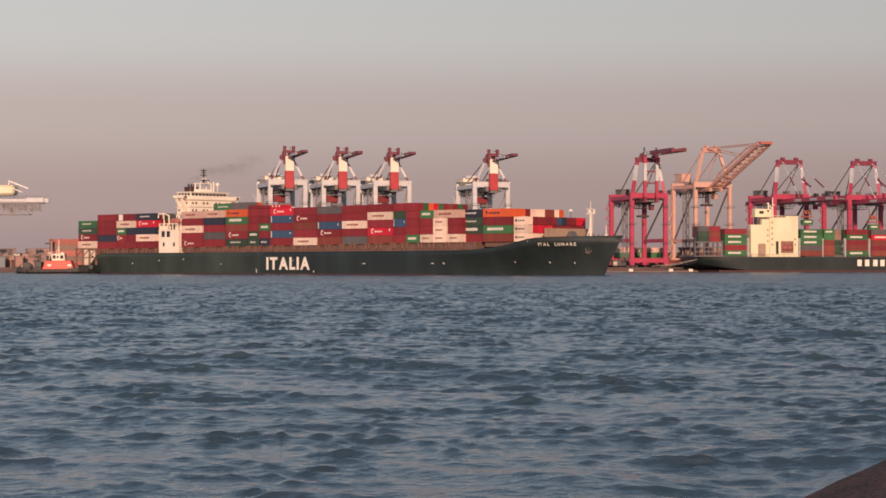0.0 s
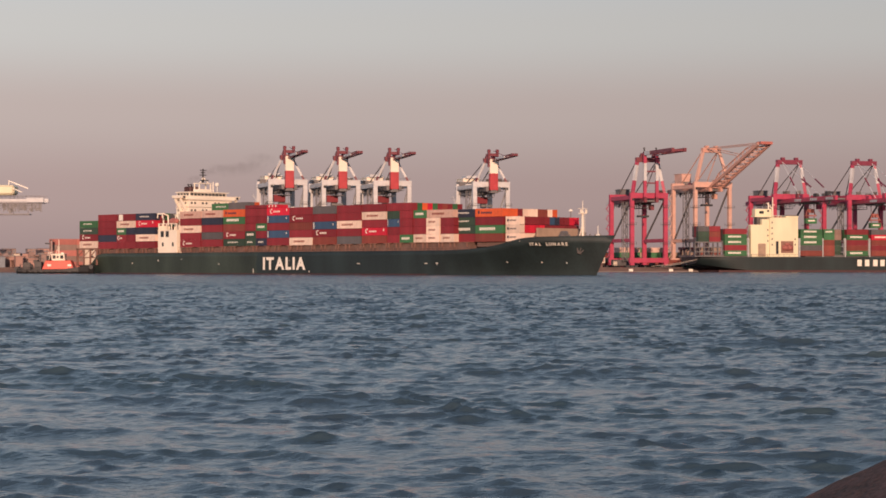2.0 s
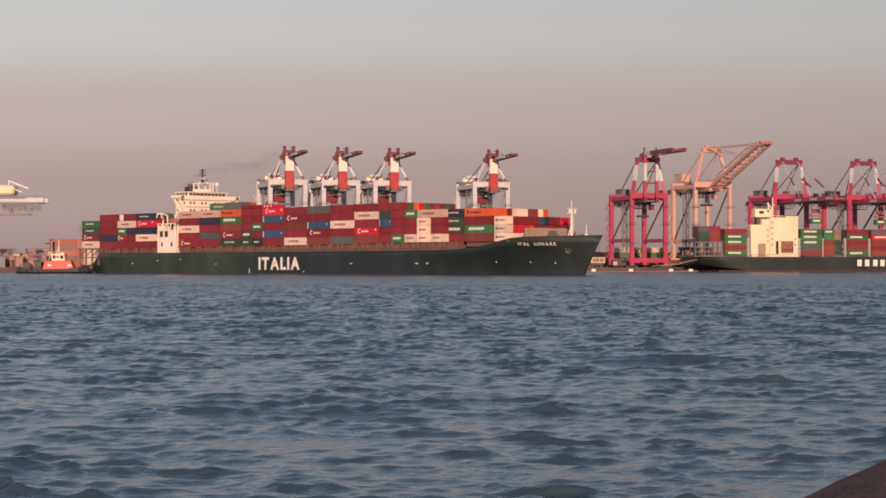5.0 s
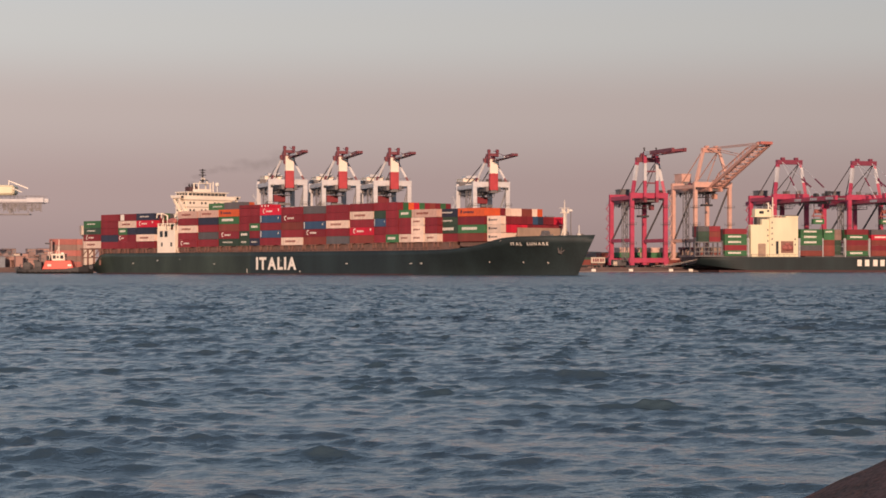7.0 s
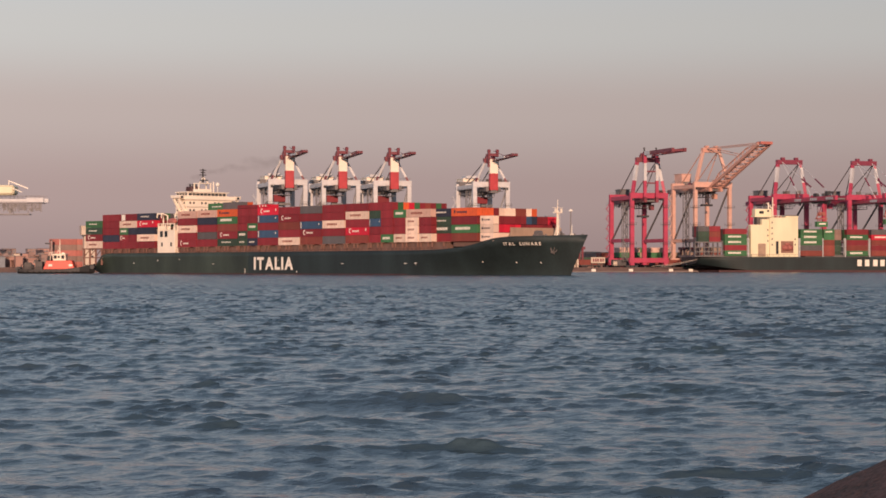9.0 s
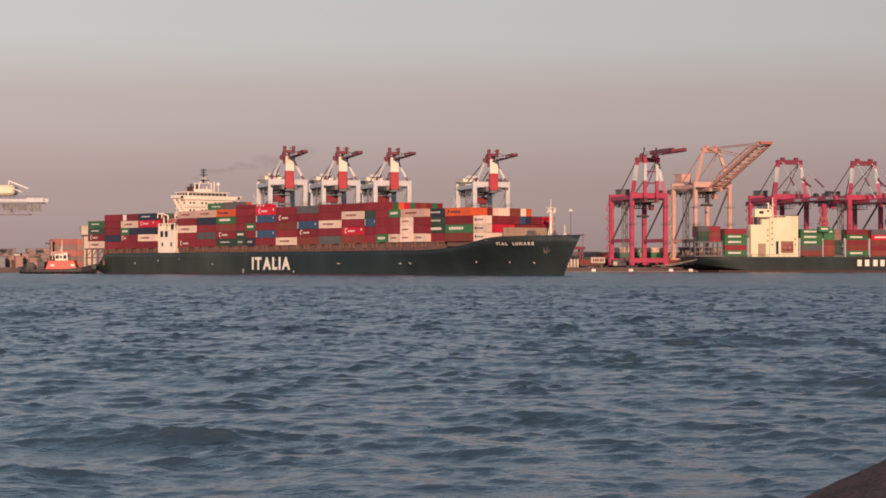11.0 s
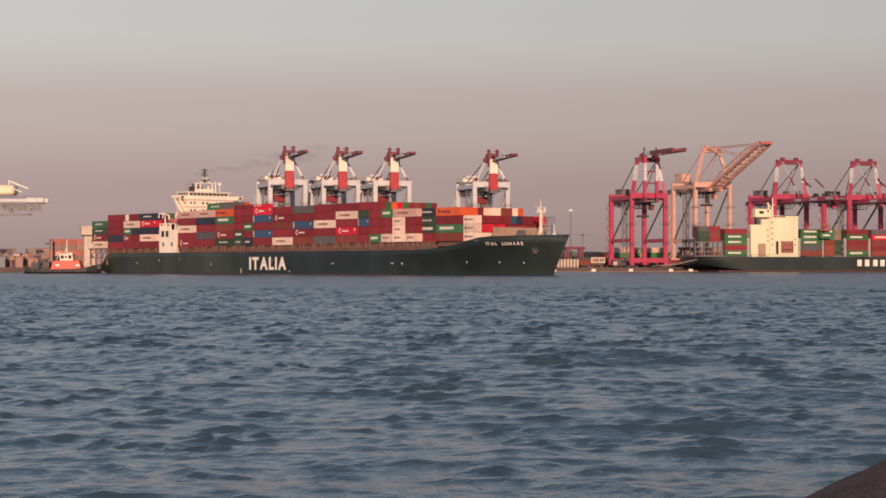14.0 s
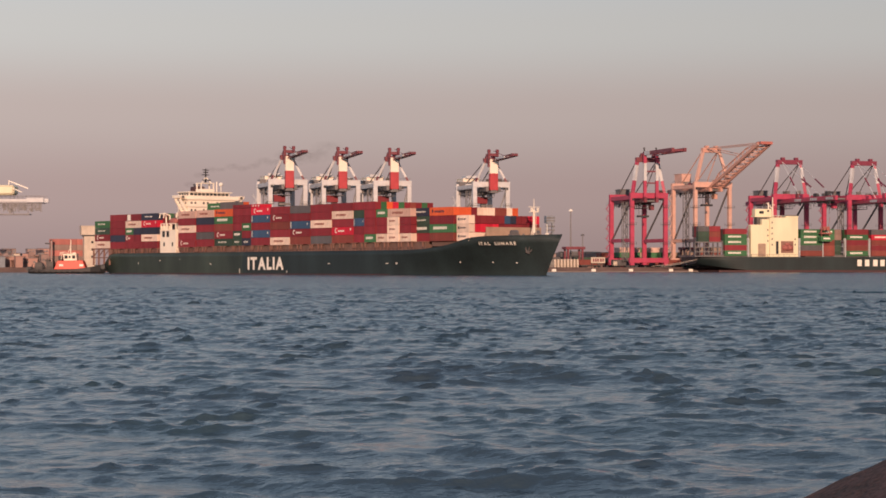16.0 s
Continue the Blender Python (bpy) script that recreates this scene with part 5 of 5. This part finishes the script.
def build_west():
    stack_thing(90, 12, ["s", "q", "s", "q", "s"], 0, "salmon, orange and tan containers stacked five high")
    stack_thing(124, 13, ["s", "q", "s", "q", "s"], 0, "orange and tan containers stacked five high beside the tower")
    tw = thing("harbour_tower", quay(along(149, 4), 4, 2.4), "slim cream harbour tower with an overhanging top cabin", "tower")
    bm = bmesh.new()
    box(bm, 0, 5.4, 0, 6, 0, 14.9)
    shaft = part("shaft", bm, M_PALE, tw, "", 0.1)
    for z in (4.5, 8.0, 11.5):
        pane(shaft, 3.4, 4.4, -0.06, 0.06, z, z + 1.1)
    bm = bmesh.new()
    box(bm, -1.4, 5.5, -0.6, 6.8, 15.5, 19.6)
    box(bm, -1.6, 5.7, -0.8, 7.0, 19.6, 19.9)
    part("cabin", bm, M_PALE, tw, "pale beige top cabin", 0.08)
    bm = bmesh.new()
    box(bm, -0.4, 5.2, -0.2, 6.2, 14.9, 15.5)
    part("seam", bm, M_DARK, tw, "dark gap below the cabin")
    ms = thing("signal_mast", quay(along(91, 6), 6, 2.4), "dark steel signal mast with an arm", "mast")
    bm = bmesh.new()
    box(bm, -0.35, 0.35, -0.35, 0.35, 0, 12.6)
    part("column", bm, M_BLDG, ms)
    bm = bmesh.new()
    beam(bm, (0, 0, 11.2), (-3.0, -0.5, 11.4), 0.6)
    box(bm, -0.6, 0.5, -0.5, 0.5, 12.6, 13.2)
    part("arm", bm, M_DARKSTEEL, ms)
    # crane arm that reaches in over the west shore
    cr = thing("gantry_crane", pose(-212, 952, 2.4), "white gantry crane with a level arm and hanging grey lattice", "crane", "quay cranes")
    for x in (-22.0, -4.0):
        for y in (0, 12):
            bm = bmesh.new()
            box(bm, x - 0.7, x + 0.7, y - 0.7, y + 0.7, 0, 32)
            part("leg", bm, M_CRWHITE, cr, "", 0.08)
    for y in (0, 12):
        bm = bmesh.new()
        box(bm, -30, 17.0, y - 0.5, y + 0.5, 30.9, 32.0)
        g = part("girder", bm, M_CRWHITE, cr, "", 0.06)
        bm = bmesh.new()
        box(bm, 17.0, 25.2, y - 0.7, y + 0.7, 30.5, 32.6)
        part("girder_end", bm, M_CRWHITE, g, "deep white girder end", 0.08)
        bm = bmesh.new()
        for k in range(26):
            x = -27 + k * 2.0
            box(bm, x, x + 0.14, y - 0.7, y - 0.55, 32.0, 33.6)
        box(bm, -28, 25, y - 0.7, y - 0.55, 33.5, 33.62)
        part("handrail", bm, M_STEEL, g)
    rs = random.Random(21)
    bm = bmesh.new()
    box(bm, -28, 24.6, 1.4, 6.6, 30.0, 30.3)
    x = -27.0
    while x < 24.2:
        drop = rs.uniform(1.4, 4.6) if x < 19 else rs.uniform(2.6, 4.2)
        w = rs.uniform(0.10, 0.42)
        box(bm, x, x + w, 1.5, 1.5 + w, 30.0 - drop, 30.0)
        if rs.random() < 0.35:
            beam(bm, (x, 1.6, 30.0 - drop), (x + 1.4, 1.6, 30.0 - drop * 0.4), 0.16)
        if rs.random() < 0.2:
            box(bm, x - 0.3, x + 0.9, 1.4, 2.4, 30.0 - drop, 30.9 - drop)
        x += rs.uniform(0.25, 0.6)
    for z in (27.6, 29.0):
        box(bm, -20, 23.5, 1.5, 1.62, z, z + 0.14)
    part("lattice", bm, M_STEEL, cr, "grey hanging service lattice")
    bm = bmesh.new()
    box(bm, 2, 18, 2, 7, 24.6, 25.1)
    for x in (3, 10, 17):
        box(bm, x, x + 0.3, 3, 3.3, 25.1, 26.8)
    part("service_platform", bm, M_STEEL, cr, "grey platform below the lattice")
    bm = bmesh.new()
    box(bm, -10, 11.0, 1, 11, 34.0, 38.6)
    part("machinery_house", bm, M_CREAM, cr, "cream rounded machinery house", 0.9)
    bm = bmesh.new()
    beam(bm, (8.4, 1, 40.6), (17.6, 1, 37.0), 0.55)
    beam(bm, (10.6, 1, 37.0), (14.8, 1, 35.2), 0.4)
    beam(bm, (8.6, 1, 38.4), (8.6, 1, 40.6), 0.4)
    part("strut", bm, M_LETTER, cr, "white inclined struts")


build_west()


# ---- the shore behind: sheds, blocks, stacks, light mast ----
def shed(at, w, d, h, wall, roof, bays, label, category="building"):
    b = thing("warehouse", at, label, category, "buildings on the far shore")
    bm = bmesh.new()
    box(bm, 0, w, 0, d, 0, h)
    wl_ = part("wall", bm, wall, b)
    bm = bmesh.new()
    v = [(-0.4, -0.4, h), (w + 0.4, -0.4, h), (w + 0.4, d / 2, h + d * 0.025), (-0.4, d / 2, h + d * 0.025), (w + 0.4, d + 0.4, h), (-0.4, d + 0.4, h)]
    q = [bm.verts.new(p) for p in v]
    bm.faces.new((q[0], q[1], q[2], q[3]))
    bm.faces.new((q[3], q[2], q[4], q[5]))
    bm.faces.new((q[0], q[3], q[5]))
    bm.faces.new((q[1], q[4], q[2]))
    bm.faces.new((q[0], q[5], q[4], q[1]))
    part("roof", bm, roof, b)
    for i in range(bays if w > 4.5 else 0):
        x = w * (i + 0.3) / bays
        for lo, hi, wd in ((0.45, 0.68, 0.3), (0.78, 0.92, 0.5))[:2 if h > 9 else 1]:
            # windows drawn as grey shutters: the haze over them is put into their colour
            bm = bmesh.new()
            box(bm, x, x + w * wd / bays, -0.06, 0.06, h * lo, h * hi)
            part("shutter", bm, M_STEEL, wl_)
    return b


def build_shore():
    rs = random.Random(11)
    # west: low sheds and a wall by the water
    mats = (M_BLDG, M_SHEDBROWN, M_SHEDBROWN, M_SHEDPINK, M_BLDG, M_BLUEGREY, M_PALE)
    bearing = -14.0
    while bearing < 92:
        w, bk = rs.uniform(2.6, 6.5), rs.choice((18, 30, 46, 70, 70, 110))
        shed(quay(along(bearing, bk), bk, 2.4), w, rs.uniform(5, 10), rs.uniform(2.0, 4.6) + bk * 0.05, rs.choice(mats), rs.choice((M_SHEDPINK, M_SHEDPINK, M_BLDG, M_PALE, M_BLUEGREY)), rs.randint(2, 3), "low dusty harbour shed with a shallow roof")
        bearing += w * 1.15
    bearing = -10.0
    while bearing < 96:
        w = rs.uniform(5, 14)
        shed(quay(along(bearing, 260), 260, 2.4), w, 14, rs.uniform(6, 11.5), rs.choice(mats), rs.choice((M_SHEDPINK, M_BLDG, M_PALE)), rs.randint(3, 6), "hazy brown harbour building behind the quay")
        bearing += w * 2.2
    # behind the bow: yard stacks, sheds, straddle frame
    for bearing, bk, tiers in ((1052, 70, ["m", "d"]), (1064, 90, ["m", "d", "k"]), (1096, 70, ["g:bar", "t", "g", "p"]), (1124, 74, ["k", "g:bar", "t", "g"]), (1147, 70, ["t", "g:bar", "g", "p"]),
                          (1168, 66, ["m", "t", "g"]), (1196, 60, ["g:bar", "k", "t"]), (1210, 80, ["d", "g", "t", "p"]), (1240, 70, ["m", "g", "k", "t"]), (1040, 90, ["d", "m"]),
                          (978, 50, ["d", "e"]), (992, 90, ["m", "d", "e"]), (1026, 60, ["m", "d"]), (1076, 60, ["m", "d"]), (1088, 46, ["m"]), (1132, 44, ["m"]), (1158, 40, ["d"]),
                          (1330, 90, ["m", "g", "k", "t"]), (1440, 84, ["g", "k", "m"]), (1490, 88, ["m", "g", "g"])):
        stack_thing(bearing, bk, tiers, 0, "green, tan and red containers stacked in the yard")
    for bearing, w, h, bk, wm in ((1040, 7, 3.6, 12, M_SHEDBROWN), (1018, 16, 4.0, 60, M_SHEDBROWN), (1034, 20, 9.0, 190, M_BLDG), (955, 24, 8.6, 260, M_BLDG), (1000, 26, 10.5, 330, M_STEEL),
                             (1062, 30, 9.5, 300, M_BLDG), (1100, 26, 8.0, 240, M_BLDG), (890, 40, 9, 300, M_BLDG), (760, 40, 9, 300, M_BLDG)):
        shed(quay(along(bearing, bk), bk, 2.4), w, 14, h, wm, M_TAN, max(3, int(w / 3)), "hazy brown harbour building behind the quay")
    # parked pale trailers in a row
    bm = bmesh.new()
    box(bm, 0, 1.0, 0, 8, 1.0, 4.2)
    box(bm, 0.1, 1.1, 0.2, 7.6, 0.0, 1.0)
    tme = finish("trailer", bm, M_PALE, 0.06)
    for i in range(8):
        t = shared("trailer", tme, None, quay(along(981, 4) + i * 1.75, 4, 2.4))
        tagged(t, "pale upright trailer body parked on the quay", "trailer", "trailers on the quay")
    # sign board on the quay, its writing too small to read
    sg = thing("sign_board", quay(along(1046, 8), 8, 2.4), "pale quay sign board with dark red bars", "sign")
    bm = bmesh.new()
    box(bm, 0, 7.8, 0, 0.25, 2.2, 5.2)
    brd = part("board", bm, M_PALE, sg, "", 0.04)
    for x in (1.0, 2.2, 3.4, 5.0, 6.2):
        bm = bmesh.new()
        box(bm, x, x + 0.8, -0.06, 0.0, 2.9, 4.5)
        part("writing_bar", bm, M_CRMAR, brd)
    bm = bmesh.new()
    for x in (0.4, 3.8, 7.2):
        box(bm, x, x + 0.25, 0.25, 0.5, 0, 5.0)
    part("post", bm, M_DARKSTEEL, sg)
    # dark handling trucks parked by the crane rails
    rt = random.Random(5)
    for bearing in (1004, 1029, 1060, 1082, 1104, 1128, 1149, 1172, 1196, 1222):
        tk = thing("yard_truck", quay(along(bearing, 14), 14 + rt.uniform(-3, 8), 2.4, rt.choice((0, 180))), "dark yard truck with a flat trailer on the quay", "truck", "yard trucks")
        cm = rt.choice((M_CRMAR, M_DARKSTEEL, M_SHEDBROWN, M_PALE))
        bm = bmesh.new()
        box(bm, 0, 2.2, 0, 2.4, 0.9, 3.1)
        part("cab", bm, cm, tk, "", 0.12)
        bm = bmesh.new()
        box(bm, 0.2, 11.5, 0.2, 2.2, 0.8, 1.25)
        part("trailer_bed", bm, M_DARKSTEEL, tk)
        for x in (1.0, 3.4, 9.2, 10.5):
            bm = bmesh.new()
            tube(bm, (x, 0, 0.5), (x, 2.4, 0.5), 0.5, n=12)
            part("wheel", bm, M_BLACK, tk)
        if rt.random() < 0.6:
            put_tier(tk, 0.0 if rt.random() < 0.5 else -0.4, 0.0, 1.27, rt.choice("mkde"))
    # straddle frames
    for bearing, bk in ((1018, 24), (1224, 30)):
        c = thing("straddle_carrier", quay(along(bearing, bk), bk, 2.4), "dark red-brown straddle carrier frame in the yard", "carrier", "yard carriers")
        for x in (-4, 4):
            for y in (0, 5):
                bm = bmesh.new()
                box(bm, x - 0.45, x + 0.45, y - 0.45, y + 0.45, 0, 9.4)
                part("leg", bm, M_CRMAR, c)
        bm = bmesh.new()
        box(bm, -5.4, 5.4, -0.8, 5.8, 9.4, 10.8)
        part("top_frame", bm, M_CRMAR, c, "", 0.1)
        bm = bmesh.new()
        box(bm, -2.6, 2.6, 1, 4, 5.4, 6.2)
        part("spreader", bm, M_DARK, c)
    # light masts
    for bearing, h, bk in ((1010, 30.0, 40), (1031, 19.0, 160)):
        lm = thing("light_mast", quay(along(bearing, bk), bk, 2.4), "tall thin steel light mast with a lamp ring", "light mast", "light masts")
        bm = bmesh.new()
        tube(bm, (0, 0, 0), (0, 0, h), 0.45, 0.25, 8)
        part("pole", bm, M_STEEL, lm)
        bm = bmesh.new()
        tube(bm, (0, 0, h - 0.3), (0, 0, h + 0.8), 1.3, 0.7, 10)
        part("lamp_head", bm, M_LETTER if h > 25 else M_STEEL, lm, "lamp ring at the top")
    # far twin-legged tower
    ft = thing("far_tower", quay(along(968, 500), 500, 2.4), "far blue-grey twin-legged tower in the haze", "tower")
    for x in (0.0, 4.2):
        bm = bmesh.new()
        box(bm, x, x + 1.6, 0, 2, 0, 37)
        part("leg", bm, M_BLUEGREY, ft)
    bm = bmesh.new()
    box(bm, -0.6, 6.2, -0.5, 5, 34, 39.5)
    tb = part("top_block", bm, M_BLUEGREY, ft, "", 0.1)
    for z in (28.0, 31.0, 35.2, 37.4):
        bm = bmesh.new()
        box(bm, -0.7, 6.3, -0.62, 0.4, z, z + 0.9)
        part("cross_band", bm, M_STEEL, tb, "grey cross band")


build_shore()


# ---- smoke from the funnel ----
def smoke_material():
    m = bpy.data.materials.new("thin_smoke")
    m.use_nodes = True
    n, l = m.node_tree.nodes, m.node_tree.links
    b = n["Principled BSDF"]
    b.inputs["Base Color"].default_value = (0.05, 0.045, 0.045, 1)
    b.inputs["Roughness"].default_value = 1.0
    b.inputs["Specular IOR Level"].default_value = 0.0
    no = n.new("ShaderNodeTexNoise")
    no.inputs["Scale"].default_value = 0.35
    mr = n.new("ShaderNodeMapRange")
    mr.inputs[1].default_value, mr.inputs[2].default_value = 0.25, 0.75
    mr.inputs[3].default_value, mr.inputs[4].default_value = 0.0, 0.10
    tc = n.new("ShaderNodeTexCoord")
    l.new(tc.outputs["Object"], no.inputs["Vector"])
    l.new(no.outputs[0], mr.inputs[0])
    # thickest along the puff's middle, nothing at its rim
    mid, sq, ax_, rim = n.new("ShaderNodeVectorMath"), n.new("ShaderNodeVectorMath"), n.new("ShaderNodeVectorMath"), n.new("ShaderNodeMapRange")
    mid.operation, sq.operation, ax_.operation = "SUBTRACT", "MULTIPLY", "LENGTH"
    mid.inputs[1].default_value, sq.inputs[1].default_value = (0.5, 0.5, 0.5), (2.0, 0.0, 2.0)
    rim.interpolation_type = "SMOOTHSTEP"
    rim.inputs[1].default_value, rim.inputs[2].default_value = 0.15, 0.9
    rim.inputs[3].default_value, rim.inputs[4].default_value = 1.0, 0.0
    both = n.new("ShaderNodeMath")
    both.operation = "MULTIPLY"
    l.new(tc.outputs["Generated"], mid.inputs[0])
    l.new(mid.outputs[0], sq.inputs[0])
    l.new(sq.outputs[0], ax_.inputs[0])
    l.new(ax_.outputs["Value"], rim.inputs[0])
    l.new(rim.outputs[0], both.inputs[0])
    l.new(mr.outputs[0], both.inputs[1])
    l.new(both.outputs[0], b.inputs["Alpha"])
    return m


FUNNEL = Vector((-100.0, 806.5, 35.5))
PUFFS = []


def build_smoke():
    m = smoke_material()
    rs = random.Random(5)
    for k in range(14):
        s0 = -34 + k * 4.6
        r = 1.5 + max(s0 + 10, 0) * 0.06 + rs.uniform(-0.2, 0.3)
        bm = bmesh.new()
        for v in bmesh.ops.create_icosphere(bm, subdivisions=3, radius=r * 1.2)["verts"]:
            d = 1 + 0.25 * noise.noise(v.co / r * 1.2 + Vector((k * 3.1, 0, 0)))
            v.co = Vector((v.co.x * 2.0 * d, v.co.y * d, v.co.z * 0.9 * d))
        ob = new("smoke_puff", finish("smoke_puff", bm, m, smooth=True))
        ob.visible_shadow = False
        tagged(ob, "thin dark puff of funnel smoke", "smoke", "funnel smoke", "stuff")
        PUFFS.append((ob, s0, rs.uniform(-0.9, 0.9)))


def puff_at(s, w):
    """The place of a puff that has gone s metres from the funnel's mouth; below it, it is still inside."""
    if s < 0:
        return FUNNEL + Vector((0, 0, s * 0.35))
    a = min(s / 6.0, 1.0)
    return FUNNEL + Vector((s * 0.90 - 1.5 * (1 - a) * a, s * 0.15, 3.6 * a + s * 0.17 + w * min(s / 12.0, 2.0)))


build_smoke()


def motions():
    rows = [(0, -148.0, 825.8, 43.08), (2, -147.64, 826.4, 44.19), (4, -147.17, 827.0, 45.26), (6, -146.58, 827.6, 46.29), (8, -145.89, 828.2, 47.31),
            (10, -145.10, 828.8, 48.32), (12, -144.21, 829.4, 49.33), (14, -143.23, 830.1, 50.34), (16, -142.16, 830.7, 51.37)]
    walk(ship, [(t, pose(x, y, 0, 0, 0, -h)) for t, x, y, h in rows])
    walk(tug, [(t, pose(-153.5 + dx, 800, 0)) for t, dx in ((0, 0), (4, 0), (8, 0.1), (9.2, 0.5), (11.5, 1.5), (14, 3.2), (16, 4.7))])
    # trolley's reach over the ship, and the hoisted container's height
    lowering = [(0, -19.0, 23.41), (1.5, -22.2, 23.78), (3, -24.7, 24.0), (4.2, -27.3, 23.82), (6.3, -30.4, 23.6), (7.2, -31.7, 23.43), (8.2, -33.8, 22.96), (9.2, -35.5, 21.77),
                (10.2, -37.1, 20.6), (11.3, -37.6, 18.99), (12.3, -38.6, 17.82), (13.3, -39.2, 16.8), (14.2, -39.5, 15.94), (15.2, -39.8, 15.07), (16, -39.8, 14.5)]
    lifting = [(0, -8.7, 21.2), (1.5, -9.9, 21.63), (3, -12.3, 23.08), (4.2, -14.2, 23.49), (6.3, -19.6, 23.82), (7.2, -22.0, 23.77), (9.2, -26.2, 23.7), (12, -28.6, 23.65), (16, -29.8, 23.6)]
    for (trolley, spreader, load), way in zip(HOISTS, (lowering, lifting)):
        walk(trolley, [(t, pose(0, y, 0)) for t, y, z in way])
        walk(spreader, [(t, pose(0, y, z)) for t, y, z in way])
        walk(load, [(t, pose(-3.03, y - 1.22, z - 1.34)) for t, y, z in way])
    for ob, s0, w in PUFFS:
        walk(ob, [(t, pose(*puff_at(s0 + 2.1 * t, w))) for t in (0, 2, 4, 6, 8, 10, 12, 14, 16)])
    walk(water, [(t, Matrix.Translation(DRIFT * t)) for t in (0.0, 8.0, 16.0)])


motions()
